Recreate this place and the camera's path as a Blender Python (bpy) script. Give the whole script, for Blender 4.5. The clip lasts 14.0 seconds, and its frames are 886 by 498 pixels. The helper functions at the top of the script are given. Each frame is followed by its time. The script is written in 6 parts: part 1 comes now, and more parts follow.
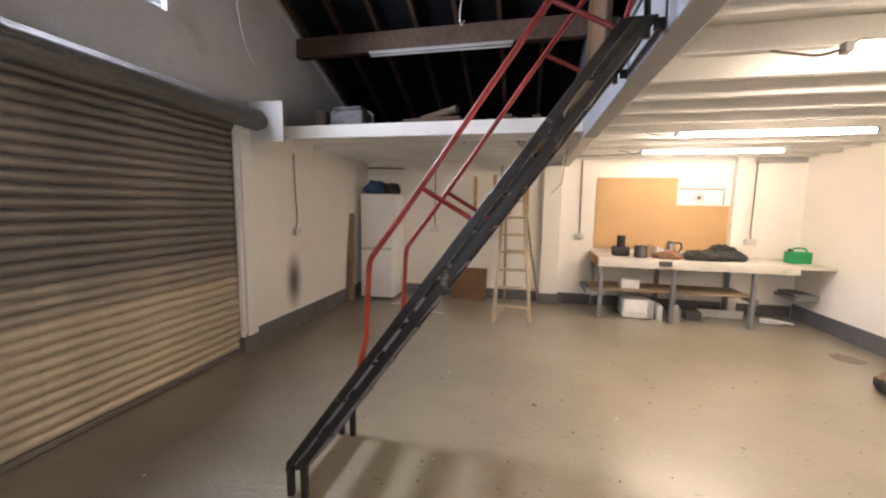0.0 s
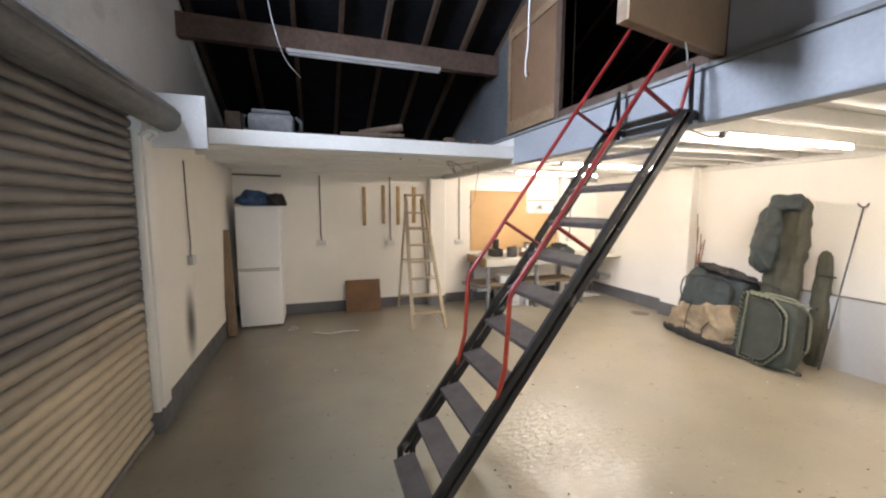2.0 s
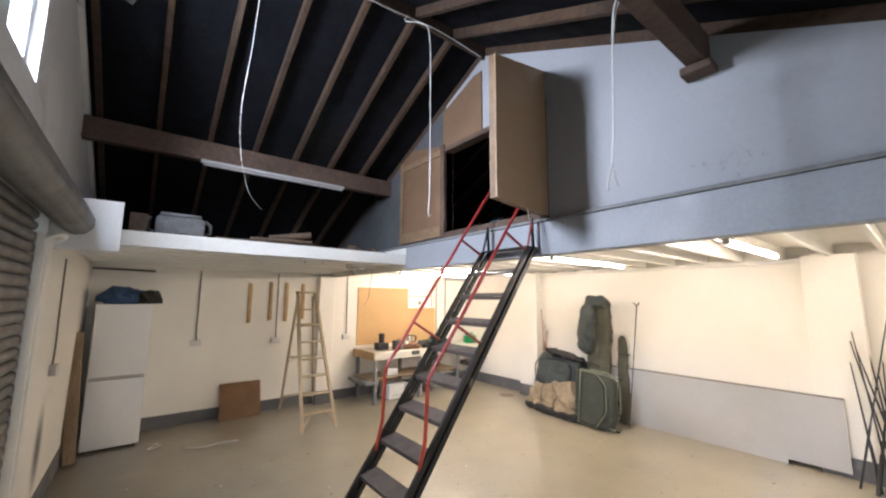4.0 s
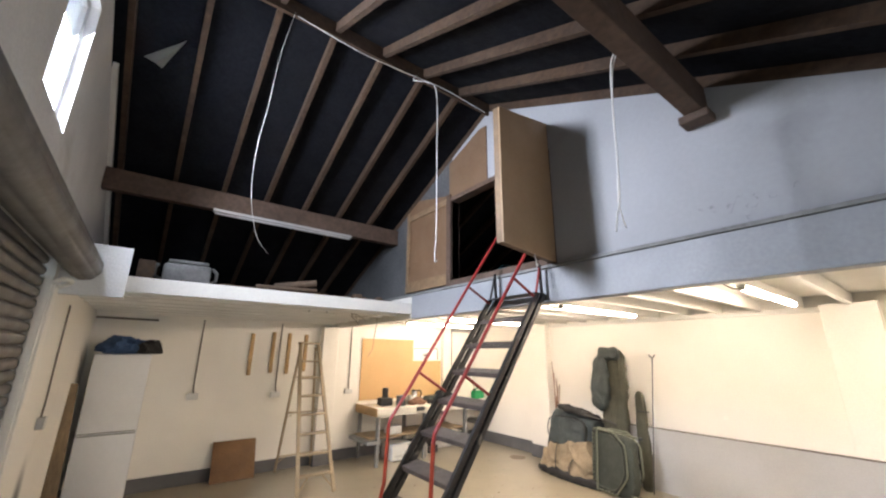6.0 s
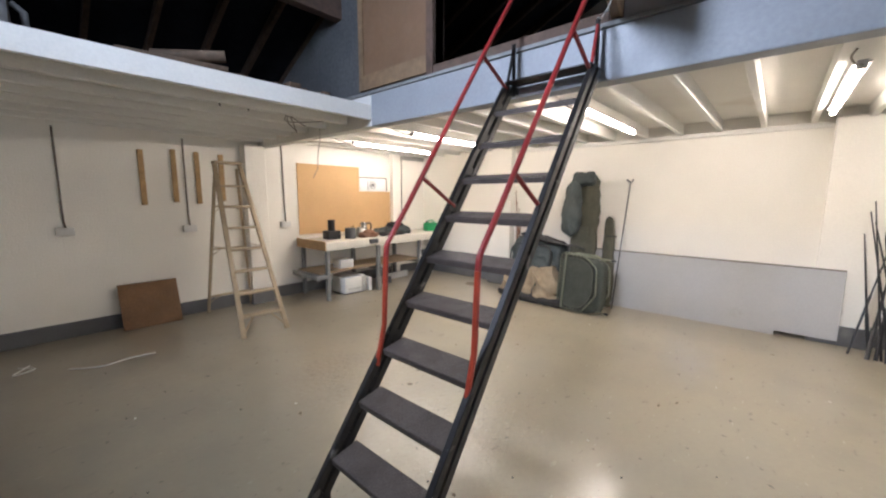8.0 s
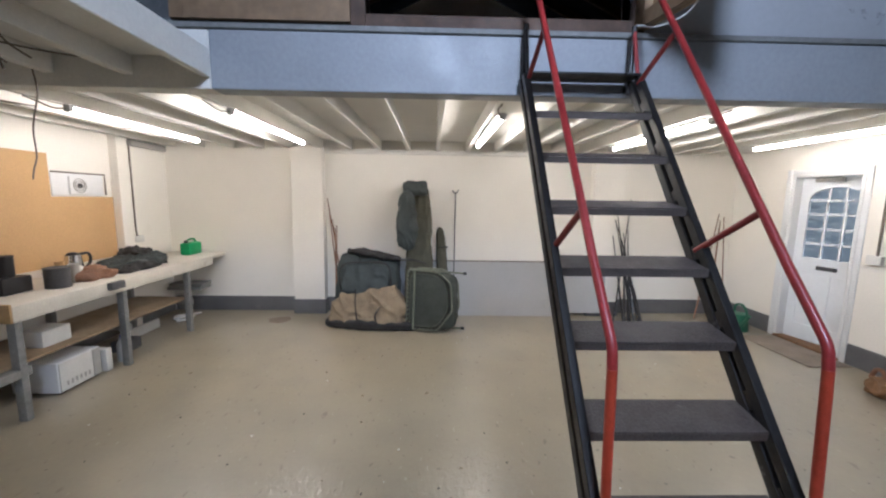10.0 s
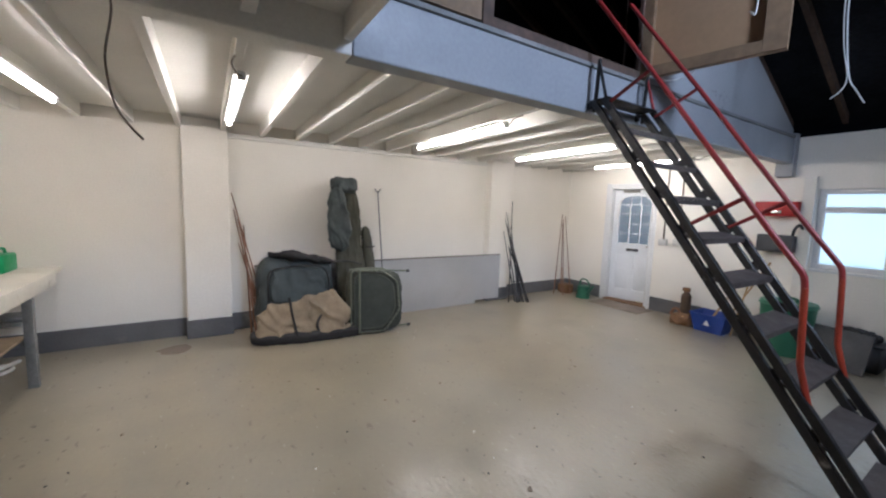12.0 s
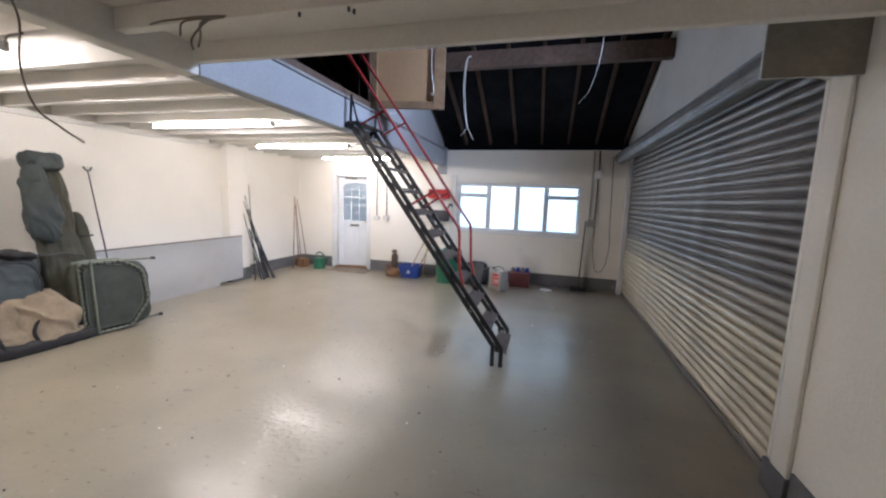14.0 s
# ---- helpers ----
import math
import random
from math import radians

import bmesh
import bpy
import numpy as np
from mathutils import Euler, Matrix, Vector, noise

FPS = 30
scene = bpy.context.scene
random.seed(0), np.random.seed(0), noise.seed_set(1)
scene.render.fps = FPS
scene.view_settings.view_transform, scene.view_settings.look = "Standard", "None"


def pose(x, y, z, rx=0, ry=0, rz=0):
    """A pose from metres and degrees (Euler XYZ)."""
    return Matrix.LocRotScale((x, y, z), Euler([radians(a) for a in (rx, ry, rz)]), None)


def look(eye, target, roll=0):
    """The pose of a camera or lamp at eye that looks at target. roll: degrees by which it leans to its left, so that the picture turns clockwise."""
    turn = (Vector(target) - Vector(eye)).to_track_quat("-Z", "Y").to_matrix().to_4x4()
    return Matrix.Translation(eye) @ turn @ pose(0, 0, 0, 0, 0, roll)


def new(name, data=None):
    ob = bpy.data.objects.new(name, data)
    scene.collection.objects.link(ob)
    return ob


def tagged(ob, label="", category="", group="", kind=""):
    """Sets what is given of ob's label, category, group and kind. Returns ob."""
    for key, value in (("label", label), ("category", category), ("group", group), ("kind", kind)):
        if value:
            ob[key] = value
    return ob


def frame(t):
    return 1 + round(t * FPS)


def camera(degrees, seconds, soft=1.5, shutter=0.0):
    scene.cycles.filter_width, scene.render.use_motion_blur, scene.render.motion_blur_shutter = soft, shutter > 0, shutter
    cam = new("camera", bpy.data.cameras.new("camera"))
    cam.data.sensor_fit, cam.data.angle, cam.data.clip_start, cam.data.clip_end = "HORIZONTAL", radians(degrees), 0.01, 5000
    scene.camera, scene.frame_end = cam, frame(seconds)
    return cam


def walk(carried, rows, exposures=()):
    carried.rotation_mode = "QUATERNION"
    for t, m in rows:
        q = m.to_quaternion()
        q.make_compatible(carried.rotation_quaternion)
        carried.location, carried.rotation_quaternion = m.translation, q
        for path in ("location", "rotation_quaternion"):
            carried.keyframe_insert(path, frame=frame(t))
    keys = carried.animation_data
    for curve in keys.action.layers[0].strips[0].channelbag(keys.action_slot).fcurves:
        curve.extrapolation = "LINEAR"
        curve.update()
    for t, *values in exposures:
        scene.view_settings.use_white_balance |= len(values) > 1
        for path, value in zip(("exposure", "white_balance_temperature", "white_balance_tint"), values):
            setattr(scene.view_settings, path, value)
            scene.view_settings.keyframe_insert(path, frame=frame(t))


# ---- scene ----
cam = camera(99.1, 14.0, 2.2)
PATH = [
    (0, (3.278, 1.596, 1.549), (2.845, 3.536, 1.325), 0.9),
    (0.5, (2.852, 1.649, 1.599), (2.592, 3.618, 1.368), 0.6),
    (1, (2.372, 1.702, 1.64), (2.362, 3.687, 1.398), 0.5),
    (1.5, (1.923, 1.665, 1.67), (2.224, 3.627, 1.427), 0.4),
    (2, (1.64, 1.579, 1.719), (2.27, 3.464, 1.502), 0.2),
    (2.5, (1.422, 1.505, 1.773), (2.381, 3.26, 1.733), 0.5),
    (3, (1.23, 1.356, 1.787), (2.386, 2.981, 1.938), 0.3),
    (3.5, (1.121, 1.218, 1.789), (2.34, 2.789, 2.002), 0.2),
    (4, (1.031, 1.152, 1.82), (2.256, 2.711, 2.082), 0.3),
    (4.2, (0.993, 1.091, 1.824), (2.217, 2.643, 2.13), 0.2),
    (6.3, (1.073, 1.246, 1.746), (2.235, 2.783, 2.283), 0.5),
    (6.5, (1.091, 1.309, 1.718), (2.262, 2.853, 2.214), 0.4),
    (7, (1.231, 1.588, 1.646), (2.425, 3.177, 1.869), 0.4),
    (7.5, (1.319, 1.925, 1.561), (2.568, 3.483, 1.448), 0.4),
    (8, (1.368, 2.381, 1.529), (2.853, 3.693, 1.255), 0.2),
    (8.5, (1.407, 2.927, 1.521), (3.102, 3.95, 1.235), 0.7),
    (9, (1.448, 3.385, 1.657), (3.286, 4.116, 1.363), 0.8),
    (9.2, (1.481, 3.541, 1.72), (3.373, 4.116, 1.422), 0.8),
    (11.3, (1.926, 5.404, 1.525), (3.777, 4.674, 1.324), 1.4),
    (11.5, (1.944, 5.552, 1.538), (3.769, 4.762, 1.331), 1.7),
    (12, (2.012, 5.995, 1.535), (3.7, 4.943, 1.322), 1.8),
    (12.5, (2.124, 6.331, 1.543), (3.597, 4.995, 1.321), 1.9),
    (13, (2.067, 6.714, 1.531), (3.188, 5.073, 1.312), 1.9),
    (13.5, (1.903, 7.0, 1.515), (2.631, 5.153, 1.279), 2.1),
    (14, (1.778, 7.246, 1.551), (2.293, 5.331, 1.292), 2.1),
]
EXPOSURES = [(0.0, 0.79, 6550, 21), (0.5, 0.88, 6400, 21), (1.5, 0.95, 6100, 15), (2.5, 0.93, 6050, 15), (3.5, 0.93, 6150, 16), (6.5, 1.04, 6500, 16), (7.5, 0.84, 6000, 15), (8.0, 0.64, 5800, 15), (8.5, 0.34, 5700, 14), (9.0, 0.29, 5600, 14), (11.5, 0.02, 5400, 14), (12.5, 0.10, 5300, 15), (13.0, 0.28, 5200, 15), (13.5, 0.50, 5350, 16), (14.0, 0.58, 5450, 17)]
walk(cam, [(t, look(e, g, r)) for t, e, g, r in PATH], EXPOSURES)

# ---- world, sun, large lights, exposure ----
world = bpy.data.worlds.new("world")
scene.world = world
world.use_nodes = True
wn, wl = world.node_tree.nodes, world.node_tree.links
sky = wn.new("ShaderNodeTexSky")
sky.sky_type, sky.sun_disc = "NISHITA", False
sky.sun_elevation, sky.sun_rotation = radians(32), radians(35)
wl.new(sky.outputs["Color"], wn["Background"].inputs["Color"])
wn["Background"].inputs["Strength"].default_value = 0.07

sun = new("sun", bpy.data.lights.new("sun", "SUN"))
sun.data.energy, sun.data.angle, sun.data.color = 1.0, radians(10), (1.0, 0.95, 0.88)
sun.matrix_world = look((6, 9, 6), (0, 0, 0))


def window_lamp(name, eye, target, w, h, watts, colour, spread=180):
    ob = new(name, bpy.data.lights.new(name, "AREA"))
    ob.data.shape, ob.data.size, ob.data.size_y = "RECTANGLE", w, h
    ob.data.energy, ob.data.color = watts, colour
    ob.data.spread = radians(spread)
    ob.matrix_world = look(eye, target)
    return ob


window_lamp("gable_daylight", (0.30, 3.90, 3.51), (3.0, 3.90, 2.3), 0.58, 0.86, 76, (0.80, 0.89, 1.0), 140)
window_lamp("window_daylight", (2.36, -0.26, 1.46), (2.36, 3.0, 1.2), 2.2, 0.85, 11.5, (0.84, 0.94, 1.0))

# ---- materials ----


def surf(name, base, rough=0.6, metal=0.0, grain=60.0, var=0.12, big=1.5, bigvar=0.12, bump=0.15, stain=None, stain_at=0.62, stain_scale=0.9, rvar=0.1, rand=0.0, stretch=(1, 1, 1), coat=0.0):
    m = bpy.data.materials.new(name)
    m.use_nodes = True
    n, l = m.node_tree.nodes, m.node_tree.links
    p = n["Principled BSDF"]
    tc, mp = n.new("ShaderNodeTexCoord"), n.new("ShaderNodeMapping")
    mp.inputs["Scale"].default_value = stretch
    l.new(tc.outputs["Object"], mp.inputs["Vector"])

    def noise_at(scale, detail=4.0):
        t = n.new("ShaderNodeTexNoise")
        t.inputs["Scale"].default_value, t.inputs["Detail"].default_value = scale, detail
        l.new(mp.outputs["Vector"], t.inputs["Vector"])
        return t.outputs["Fac"]

    def remap(fac, a, b, lo=0.3, hi=0.7):
        r = n.new("ShaderNodeMapRange")
        r.inputs["From Min"].default_value, r.inputs["From Max"].default_value = lo, hi
        r.inputs["To Min"].default_value, r.inputs["To Max"].default_value = a, b
        l.new(fac, r.inputs["Value"])
        return r.outputs["Result"]

    def times(a, b):
        t = n.new("ShaderNodeMath")
        t.operation = "MULTIPLY"
        l.new(a, t.inputs[0]), l.new(b, t.inputs[1])
        return t.outputs[0]
    fine, wide = noise_at(grain), noise_at(big)
    value = times(remap(fine, 1 - var, 1 + var), remap(wide, 1 - bigvar, 1 + bigvar))
    if rand:
        info = n.new("ShaderNodeObjectInfo")
        value = times(value, remap(info.outputs["Random"], 1 - rand, 1 + rand, 0, 1))
    vm = n.new("ShaderNodeVectorMath")
    vm.operation = "SCALE"
    vm.inputs[0].default_value = base
    l.new(value, vm.inputs["Scale"])
    col = vm.outputs["Vector"]
    if stain:
        mx = n.new("ShaderNodeMix")
        mx.data_type = "RGBA"
        l.new(remap(noise_at(stain_scale, 8.0), 0, 0.8, stain_at, stain_at + 0.12), mx.inputs["Factor"])
        l.new(col, mx.inputs["A"])
        mx.inputs["B"].default_value = (*stain, 1)
        col = mx.outputs["Result"]
    l.new(col, p.inputs["Base Color"])
    l.new(remap(noise_at(big * 3 + 1), max(rough - rvar, 0.29 if rough >= 0.28 else 0.04), min(rough + rvar, 1 if rough >= 0.28 else 0.26)), p.inputs["Roughness"])
    p.inputs["Metallic"].default_value = metal
    p.inputs["Coat Weight"].default_value = coat
    if bump:
        b = n.new("ShaderNodeBump")
        b.inputs["Strength"].default_value, b.inputs["Distance"].default_value = bump, 0.01
        l.new(fine, b.inputs["Height"])
        l.new(b.outputs["Normal"], p.inputs["Normal"])
    return m


def glow(name, colour, strength):
    m = bpy.data.materials.new(name)
    m.use_nodes = True
    p = m.node_tree.nodes["Principled BSDF"]
    p.inputs["Base Color"].default_value = (0.9, 0.9, 0.9, 1)
    p.inputs["Emission Color"].default_value, p.inputs["Emission Strength"].default_value = (*colour, 1), strength
    return m


def glass(name, colour, rough):
    m = bpy.data.materials.new(name)
    m.use_nodes = True
    n, l = m.node_tree.nodes, m.node_tree.links
    p = n["Principled BSDF"]
    p.inputs["Base Color"].default_value = (*colour, 1)
    p.inputs["Transmission Weight"].default_value, p.inputs["Roughness"].default_value = 1.0, rough
    t, b = n.new("ShaderNodeTexNoise"), n.new("ShaderNodeBump")
    t.inputs["Scale"].default_value = 55
    b.inputs["Strength"].default_value, b.inputs["Distance"].default_value = 0.25, 0.004
    l.new(t.outputs["Fac"], b.inputs["Height"]), l.new(b.outputs["Normal"], p.inputs["Normal"])
    return m


def blockwork(m, strength):
    """Adds the faint joints of painted blocks to a wall paint."""
    n, l = m.node_tree.nodes, m.node_tree.links
    p = n["Principled BSDF"]
    tc, sx, add, cx, br, bp = (n.new(k) for k in ("ShaderNodeTexCoord", "ShaderNodeSeparateXYZ", "ShaderNodeMath", "ShaderNodeCombineXYZ", "ShaderNodeTexBrick", "ShaderNodeBump"))
    l.new(tc.outputs["Object"], sx.inputs[0]), l.new(sx.outputs["X"], add.inputs[0]), l.new(sx.outputs["Y"], add.inputs[1])
    l.new(add.outputs[0], cx.inputs["X"]), l.new(sx.outputs["Z"], cx.inputs["Y"]), l.new(cx.outputs[0], br.inputs["Vector"])
    br.inputs["Scale"].default_value, br.inputs["Brick Width"].default_value, br.inputs["Row Height"].default_value = 1.0, 0.45, 0.225
    br.inputs["Mortar Size"].default_value, br.inputs["Mortar Smooth"].default_value = 0.008, 1.0
    bp.invert = True
    bp.inputs["Strength"].default_value, bp.inputs["Distance"].default_value = strength, 0.006
    l.new(br.outputs["Fac"], bp.inputs["Height"])
    l.new(p.inputs["Normal"].links[0].from_socket, bp.inputs["Normal"])
    l.new(bp.outputs["Normal"], p.inputs["Normal"])
    return m


M_WALL = blockwork(surf("cream_wall_paint", (0.90, 0.865, 0.795), 0.7, grain=60, var=0.025, big=0.9, bigvar=0.04, bump=0.3, stain=(0.74, 0.69, 0.60), stain_at=0.64, stain_scale=0.8), 0.09)


def sooty(m, at, radii, colour, strength):
    """Adds one soft soot mark round a place to a copy of a paint."""
    m = m.copy()
    n, l = m.node_tree.nodes, m.node_tree.links
    p = n["Principled BSDF"]
    tc, sub, div, ln, r, mx = (n.new(k) for k in ("ShaderNodeTexCoord", "ShaderNodeVectorMath", "ShaderNodeVectorMath", "ShaderNodeVectorMath", "ShaderNodeMapRange", "ShaderNodeMix"))
    sub.operation, div.operation, ln.operation, mx.data_type = "SUBTRACT", "DIVIDE", "LENGTH", "RGBA"
    sub.inputs[1].default_value, div.inputs[1].default_value = at, radii
    r.interpolation_type = "SMOOTHSTEP"
    r.inputs["From Min"].default_value, r.inputs["From Max"].default_value = 0.1, 1.0
    r.inputs["To Min"].default_value, r.inputs["To Max"].default_value = strength, 0.0
    l.new(tc.outputs["Object"], sub.inputs[0]), l.new(sub.outputs[0], div.inputs[0]), l.new(div.outputs[0], ln.inputs[0])
    l.new(ln.outputs["Value"], r.inputs["Value"]), l.new(r.outputs["Result"], mx.inputs["Factor"])
    l.new(p.inputs["Base Color"].links[0].from_socket, mx.inputs["A"])
    mx.inputs["B"].default_value = (*colour, 1)
    l.new(mx.outputs["Result"], p.inputs["Base Color"])
    return m


M_WALL_SOOT = sooty(M_WALL, (0.46, 5.72, 0.60), (1.0, 0.21, 0.46), (0.10, 0.09, 0.085), 0.95)
M_GABLE = surf("white_gable_paint", (0.83, 0.83, 0.82), 0.8, grain=60, var=0.05, big=1.1, bigvar=0.09, bump=0.4, stain=(0.50, 0.47, 0.42), stain_at=0.62, stain_scale=1.1)
M_CEIL = surf("white_ceiling_paint", (0.78, 0.76, 0.71), 0.7, grain=70, var=0.04, big=1.3, bigvar=0.06, bump=0.15, stain=(0.58, 0.52, 0.44), stain_at=0.68)
M_PLINTH = surf("grey_plinth_paint", (0.135, 0.135, 0.14), 0.55, grain=80, var=0.12, big=2, bigvar=0.2, bump=0.2, stain=(0.26, 0.25, 0.23), stain_at=0.64, stain_scale=3)
M_BEAM = surf("blue_grey_beam_paint", (0.31, 0.322, 0.343), 0.5, grain=40, var=0.06, big=1.2, bigvar=0.1, bump=0.15, stain=(0.27, 0.29, 0.32), stain_at=0.66, stain_scale=1.6)
M_GREYWALL = surf("blue_grey_plaster", (0.36, 0.368, 0.385), 0.75, grain=30, var=0.03, big=1.0, bigvar=0.12, bump=0.10, stain=(0.27, 0.27, 0.28), stain_at=0.64, stain_scale=1.4)
M_FELT = surf("black_roofing_felt", (0.006, 0.0065, 0.009), 0.9, grain=30, var=0.3, big=1.5, bigvar=0.3, bump=0.3)
M_FELT.node_tree.nodes["Principled BSDF"].inputs["Specular IOR Level"].default_value = 0.15
M_RAFTER = surf("brown_rafter_timber", (0.056, 0.031, 0.017), 0.9, grain=25, var=0.25, big=2, bigvar=0.25, bump=0.3, stretch=(1, 1, 1))
M_PURLIN = surf("dark_purlin_timber", (0.092, 0.057, 0.040), 0.8, grain=22, var=0.25, big=1.5, bigvar=0.25, bump=0.3)
M_SHUTTER = surf("grey_galvanised_shutter", (0.235, 0.215, 0.195), 0.46, metal=0.3, grain=30, var=0.04, big=1.2, bigvar=0.18, bump=0.02, stain=(0.30, 0.25, 0.18), stain_at=0.62, stain_scale=1.5, rand=0.04)
M_BEIGE_SLAT = surf("beige_shutter", (0.60, 0.52, 0.38), 0.5, metal=0.3, grain=30, var=0.04, big=1.2, bigvar=0.16, bump=0.02, stain=(0.22, 0.17, 0.11), stain_at=0.6, stain_scale=1.5, rand=0.04)
M_MID_SLAT = surf("grey_beige_shutter", (0.42, 0.37, 0.29), 0.5, metal=0.3, grain=30, var=0.04, big=1.2, bigvar=0.18, bump=0.02, stain=(0.18, 0.15, 0.11), stain_at=0.58, stain_scale=1.5, rand=0.04)
M_DRUM = surf("grey_shutter_roll", (0.17, 0.165, 0.16), 0.5, metal=0.2, grain=30, var=0.1, big=1.5, bigvar=0.2, bump=0.08)
M_STEEL = surf("black_painted_steel", (0.014, 0.0125, 0.012), 0.45, grain=70, var=0.2, big=5, bigvar=0.25, bump=0.12, stain=(0.34, 0.31, 0.27), stain_at=0.66, stain_scale=11)
M_TREAD = surf("worn_grey_tread", (0.080, 0.063, 0.054), 0.62, grain=120, var=0.2, big=5, bigvar=0.25, bump=0.45, stain=(0.50, 0.48, 0.45), stain_at=0.71, stain_scale=14)
M_RED = surf("red_gloss_paint", (0.28, 0.026, 0.025), 0.40, grain=60, var=0.12, big=4, bigvar=0.15, bump=0.08, stain=(0.07, 0.02, 0.015), stain_at=0.7, stain_scale=12)
M_RED_LIT = surf("lit_orange_red_paint", (0.36, 0.045, 0.020), 0.42, grain=60, var=0.12, big=4, bigvar=0.2, bump=0.08, stain=(0.3, 0.03, 0.02), stain_at=0.6, stain_scale=7)
M_HARD = surf("tan_hardboard", (0.60, 0.385, 0.18), 0.7, grain=140, var=0.08, big=1.5, bigvar=0.06, bump=0.12)
M_LOFTCASE = surf("dark_grey_plastic", (0.14, 0.14, 0.14), 0.6, grain=40, var=0.15, big=6, bigvar=0.3, bump=0.1)
M_SHADED_PLASTER = surf("shaded_grey_plaster", (0.085, 0.088, 0.092), 0.8, grain=30, var=0.2, big=1.2, bigvar=0.25, bump=0.2)
M_OLDWOOD = surf("grimy_old_timber", (0.09, 0.058, 0.036), 0.8, grain=24, var=0.2, big=4, bigvar=0.3, bump=0.25)
M_DOORWOOD = surf("dull_softwood", (0.20, 0.128, 0.07), 0.7, grain=20, var=0.15, big=4, bigvar=0.15, bump=0.2)
M_PLY = surf("tan_plywood", (0.165, 0.095, 0.05), 0.65, grain=30, var=0.06, big=1.5, bigvar=0.10, bump=0.1)
M_LEAF = surf("pale_tan_plywood", (0.36, 0.225, 0.12), 0.6, grain=30, var=0.05, big=1.2, bigvar=0.08, bump=0.08)
M_BROWN = surf("brown_chipboard", (0.20, 0.105, 0.045), 0.65, grain=60, var=0.2, big=3, bigvar=0.18, bump=0.15)
M_WOOD = surf("pale_softwood", (0.46, 0.30, 0.14), 0.7, grain=20, var=0.15, big=4, bigvar=0.15, bump=0.2, stretch=(1, 1, 1))
M_SHELF = surf("dull_shelf_board", (0.30, 0.22, 0.135), 0.75, grain=30, var=0.12, big=3, bigvar=0.2, bump=0.15)
M_POST = surf("weathered_brown_timber", (0.22, 0.155, 0.092), 0.8, grain=26, var=0.2, big=4, bigvar=0.25, bump=0.2, stretch=(3, 3, 0.6))
M_GREYWOOD = surf("grey_painted_timber", (0.20, 0.20, 0.195), 0.65, grain=40, var=0.14, big=3, bigvar=0.18, bump=0.2)
M_BENCH = surf("off_white_worktop", (0.70, 0.66, 0.58), 0.6, grain=60, var=0.06, big=3, bigvar=0.1, bump=0.12, stain=(0.36, 0.29, 0.21), stain_at=0.63, stain_scale=4)
M_WHITE = surf("white_enamel", (0.88, 0.885, 0.89), 0.34, grain=30, var=0.015, big=2, bigvar=0.02, bump=0.0)
M_DOOR = surf("white_door_paint", (0.80, 0.83, 0.87), 0.35, grain=30, var=0.02, big=2, bigvar=0.04, bump=0.0)
M_UPVC = surf("white_window_frame", (0.78, 0.79, 0.80), 0.4, grain=30, var=0.02, big=2, bigvar=0.04, bump=0.0)
M_ALU = surf("dull_aluminium", (0.42, 0.335, 0.225), 0.5, metal=0.25, grain=60, var=0.1, big=4, bigvar=0.12, bump=0.08)
M_CHROME = surf("polished_steel", (0.65, 0.65, 0.66), 0.2, metal=1.0, grain=40, var=0.05, big=3, bigvar=0.05, bump=0.0)
M_BLACK = surf("black_plastic", (0.018, 0.018, 0.02), 0.45, grain=80, var=0.1, big=4, bigvar=0.15, bump=0.05)
M_DARKGREY = surf("dark_grey_metal", (0.07, 0.07, 0.075), 0.5, grain=80, var=0.15, big=4, bigvar=0.2, bump=0.1)
M_GREYPLAS = surf("grey_plastic", (0.42, 0.41, 0.39), 0.5, grain=60, var=0.05, big=3, bigvar=0.08, bump=0.03)
M_CABLE_W = surf("white_cable", (0.72, 0.71, 0.68), 0.5, grain=30, var=0.05, big=3, bigvar=0.1, bump=0.0)
M_CABLE_K = surf("grey_brown_conduit", (0.16, 0.135, 0.11), 0.6, grain=60, var=0.15, big=4, bigvar=0.2, bump=0.1)
M_JERRY = surf("green_plastic", (0.012, 0.30, 0.10), 0.4, grain=60, var=0.06, big=6, bigvar=0.1, bump=0.04)
M_BIN = surf("dark_green_plastic", (0.03, 0.15, 0.085), 0.45, grain=60, var=0.08, big=4, bigvar=0.12, bump=0.05)
M_BLUE = surf("blue_plastic", (0.010, 0.045, 0.26), 0.4, grain=60, var=0.06, big=4, bigvar=0.1, bump=0.04)
M_OLIVE = surf("olive_green_canvas", (0.066, 0.064, 0.044), 0.85, grain=160, var=0.18, big=6, bigvar=0.2, bump=0.4)
M_TEAL = surf("dark_teal_canvas", (0.036, 0.046, 0.045), 0.62, grain=160, var=0.18, big=6, bigvar=0.25, bump=0.4)
M_TAN = surf("tan_canvas", (0.27, 0.205, 0.13), 0.85, grain=140, var=0.14, big=7, bigvar=0.22, bump=0.4)
M_BEDMESH = surf("dark_green_bed_fabric", (0.048, 0.053, 0.041), 0.8, grain=200, var=0.18, big=5, bigvar=0.15, bump=0.35)
M_BEDHEM = surf("green_hem_tape", (0.085, 0.094, 0.066), 0.7, grain=160, var=0.15, big=6, bigvar=0.15, bump=0.2)
M_BEDTUBE = surf("green_grey_tube", (0.17, 0.18, 0.13), 0.4, metal=0.3, grain=60, var=0.1, big=4, bigvar=0.15, bump=0.05)
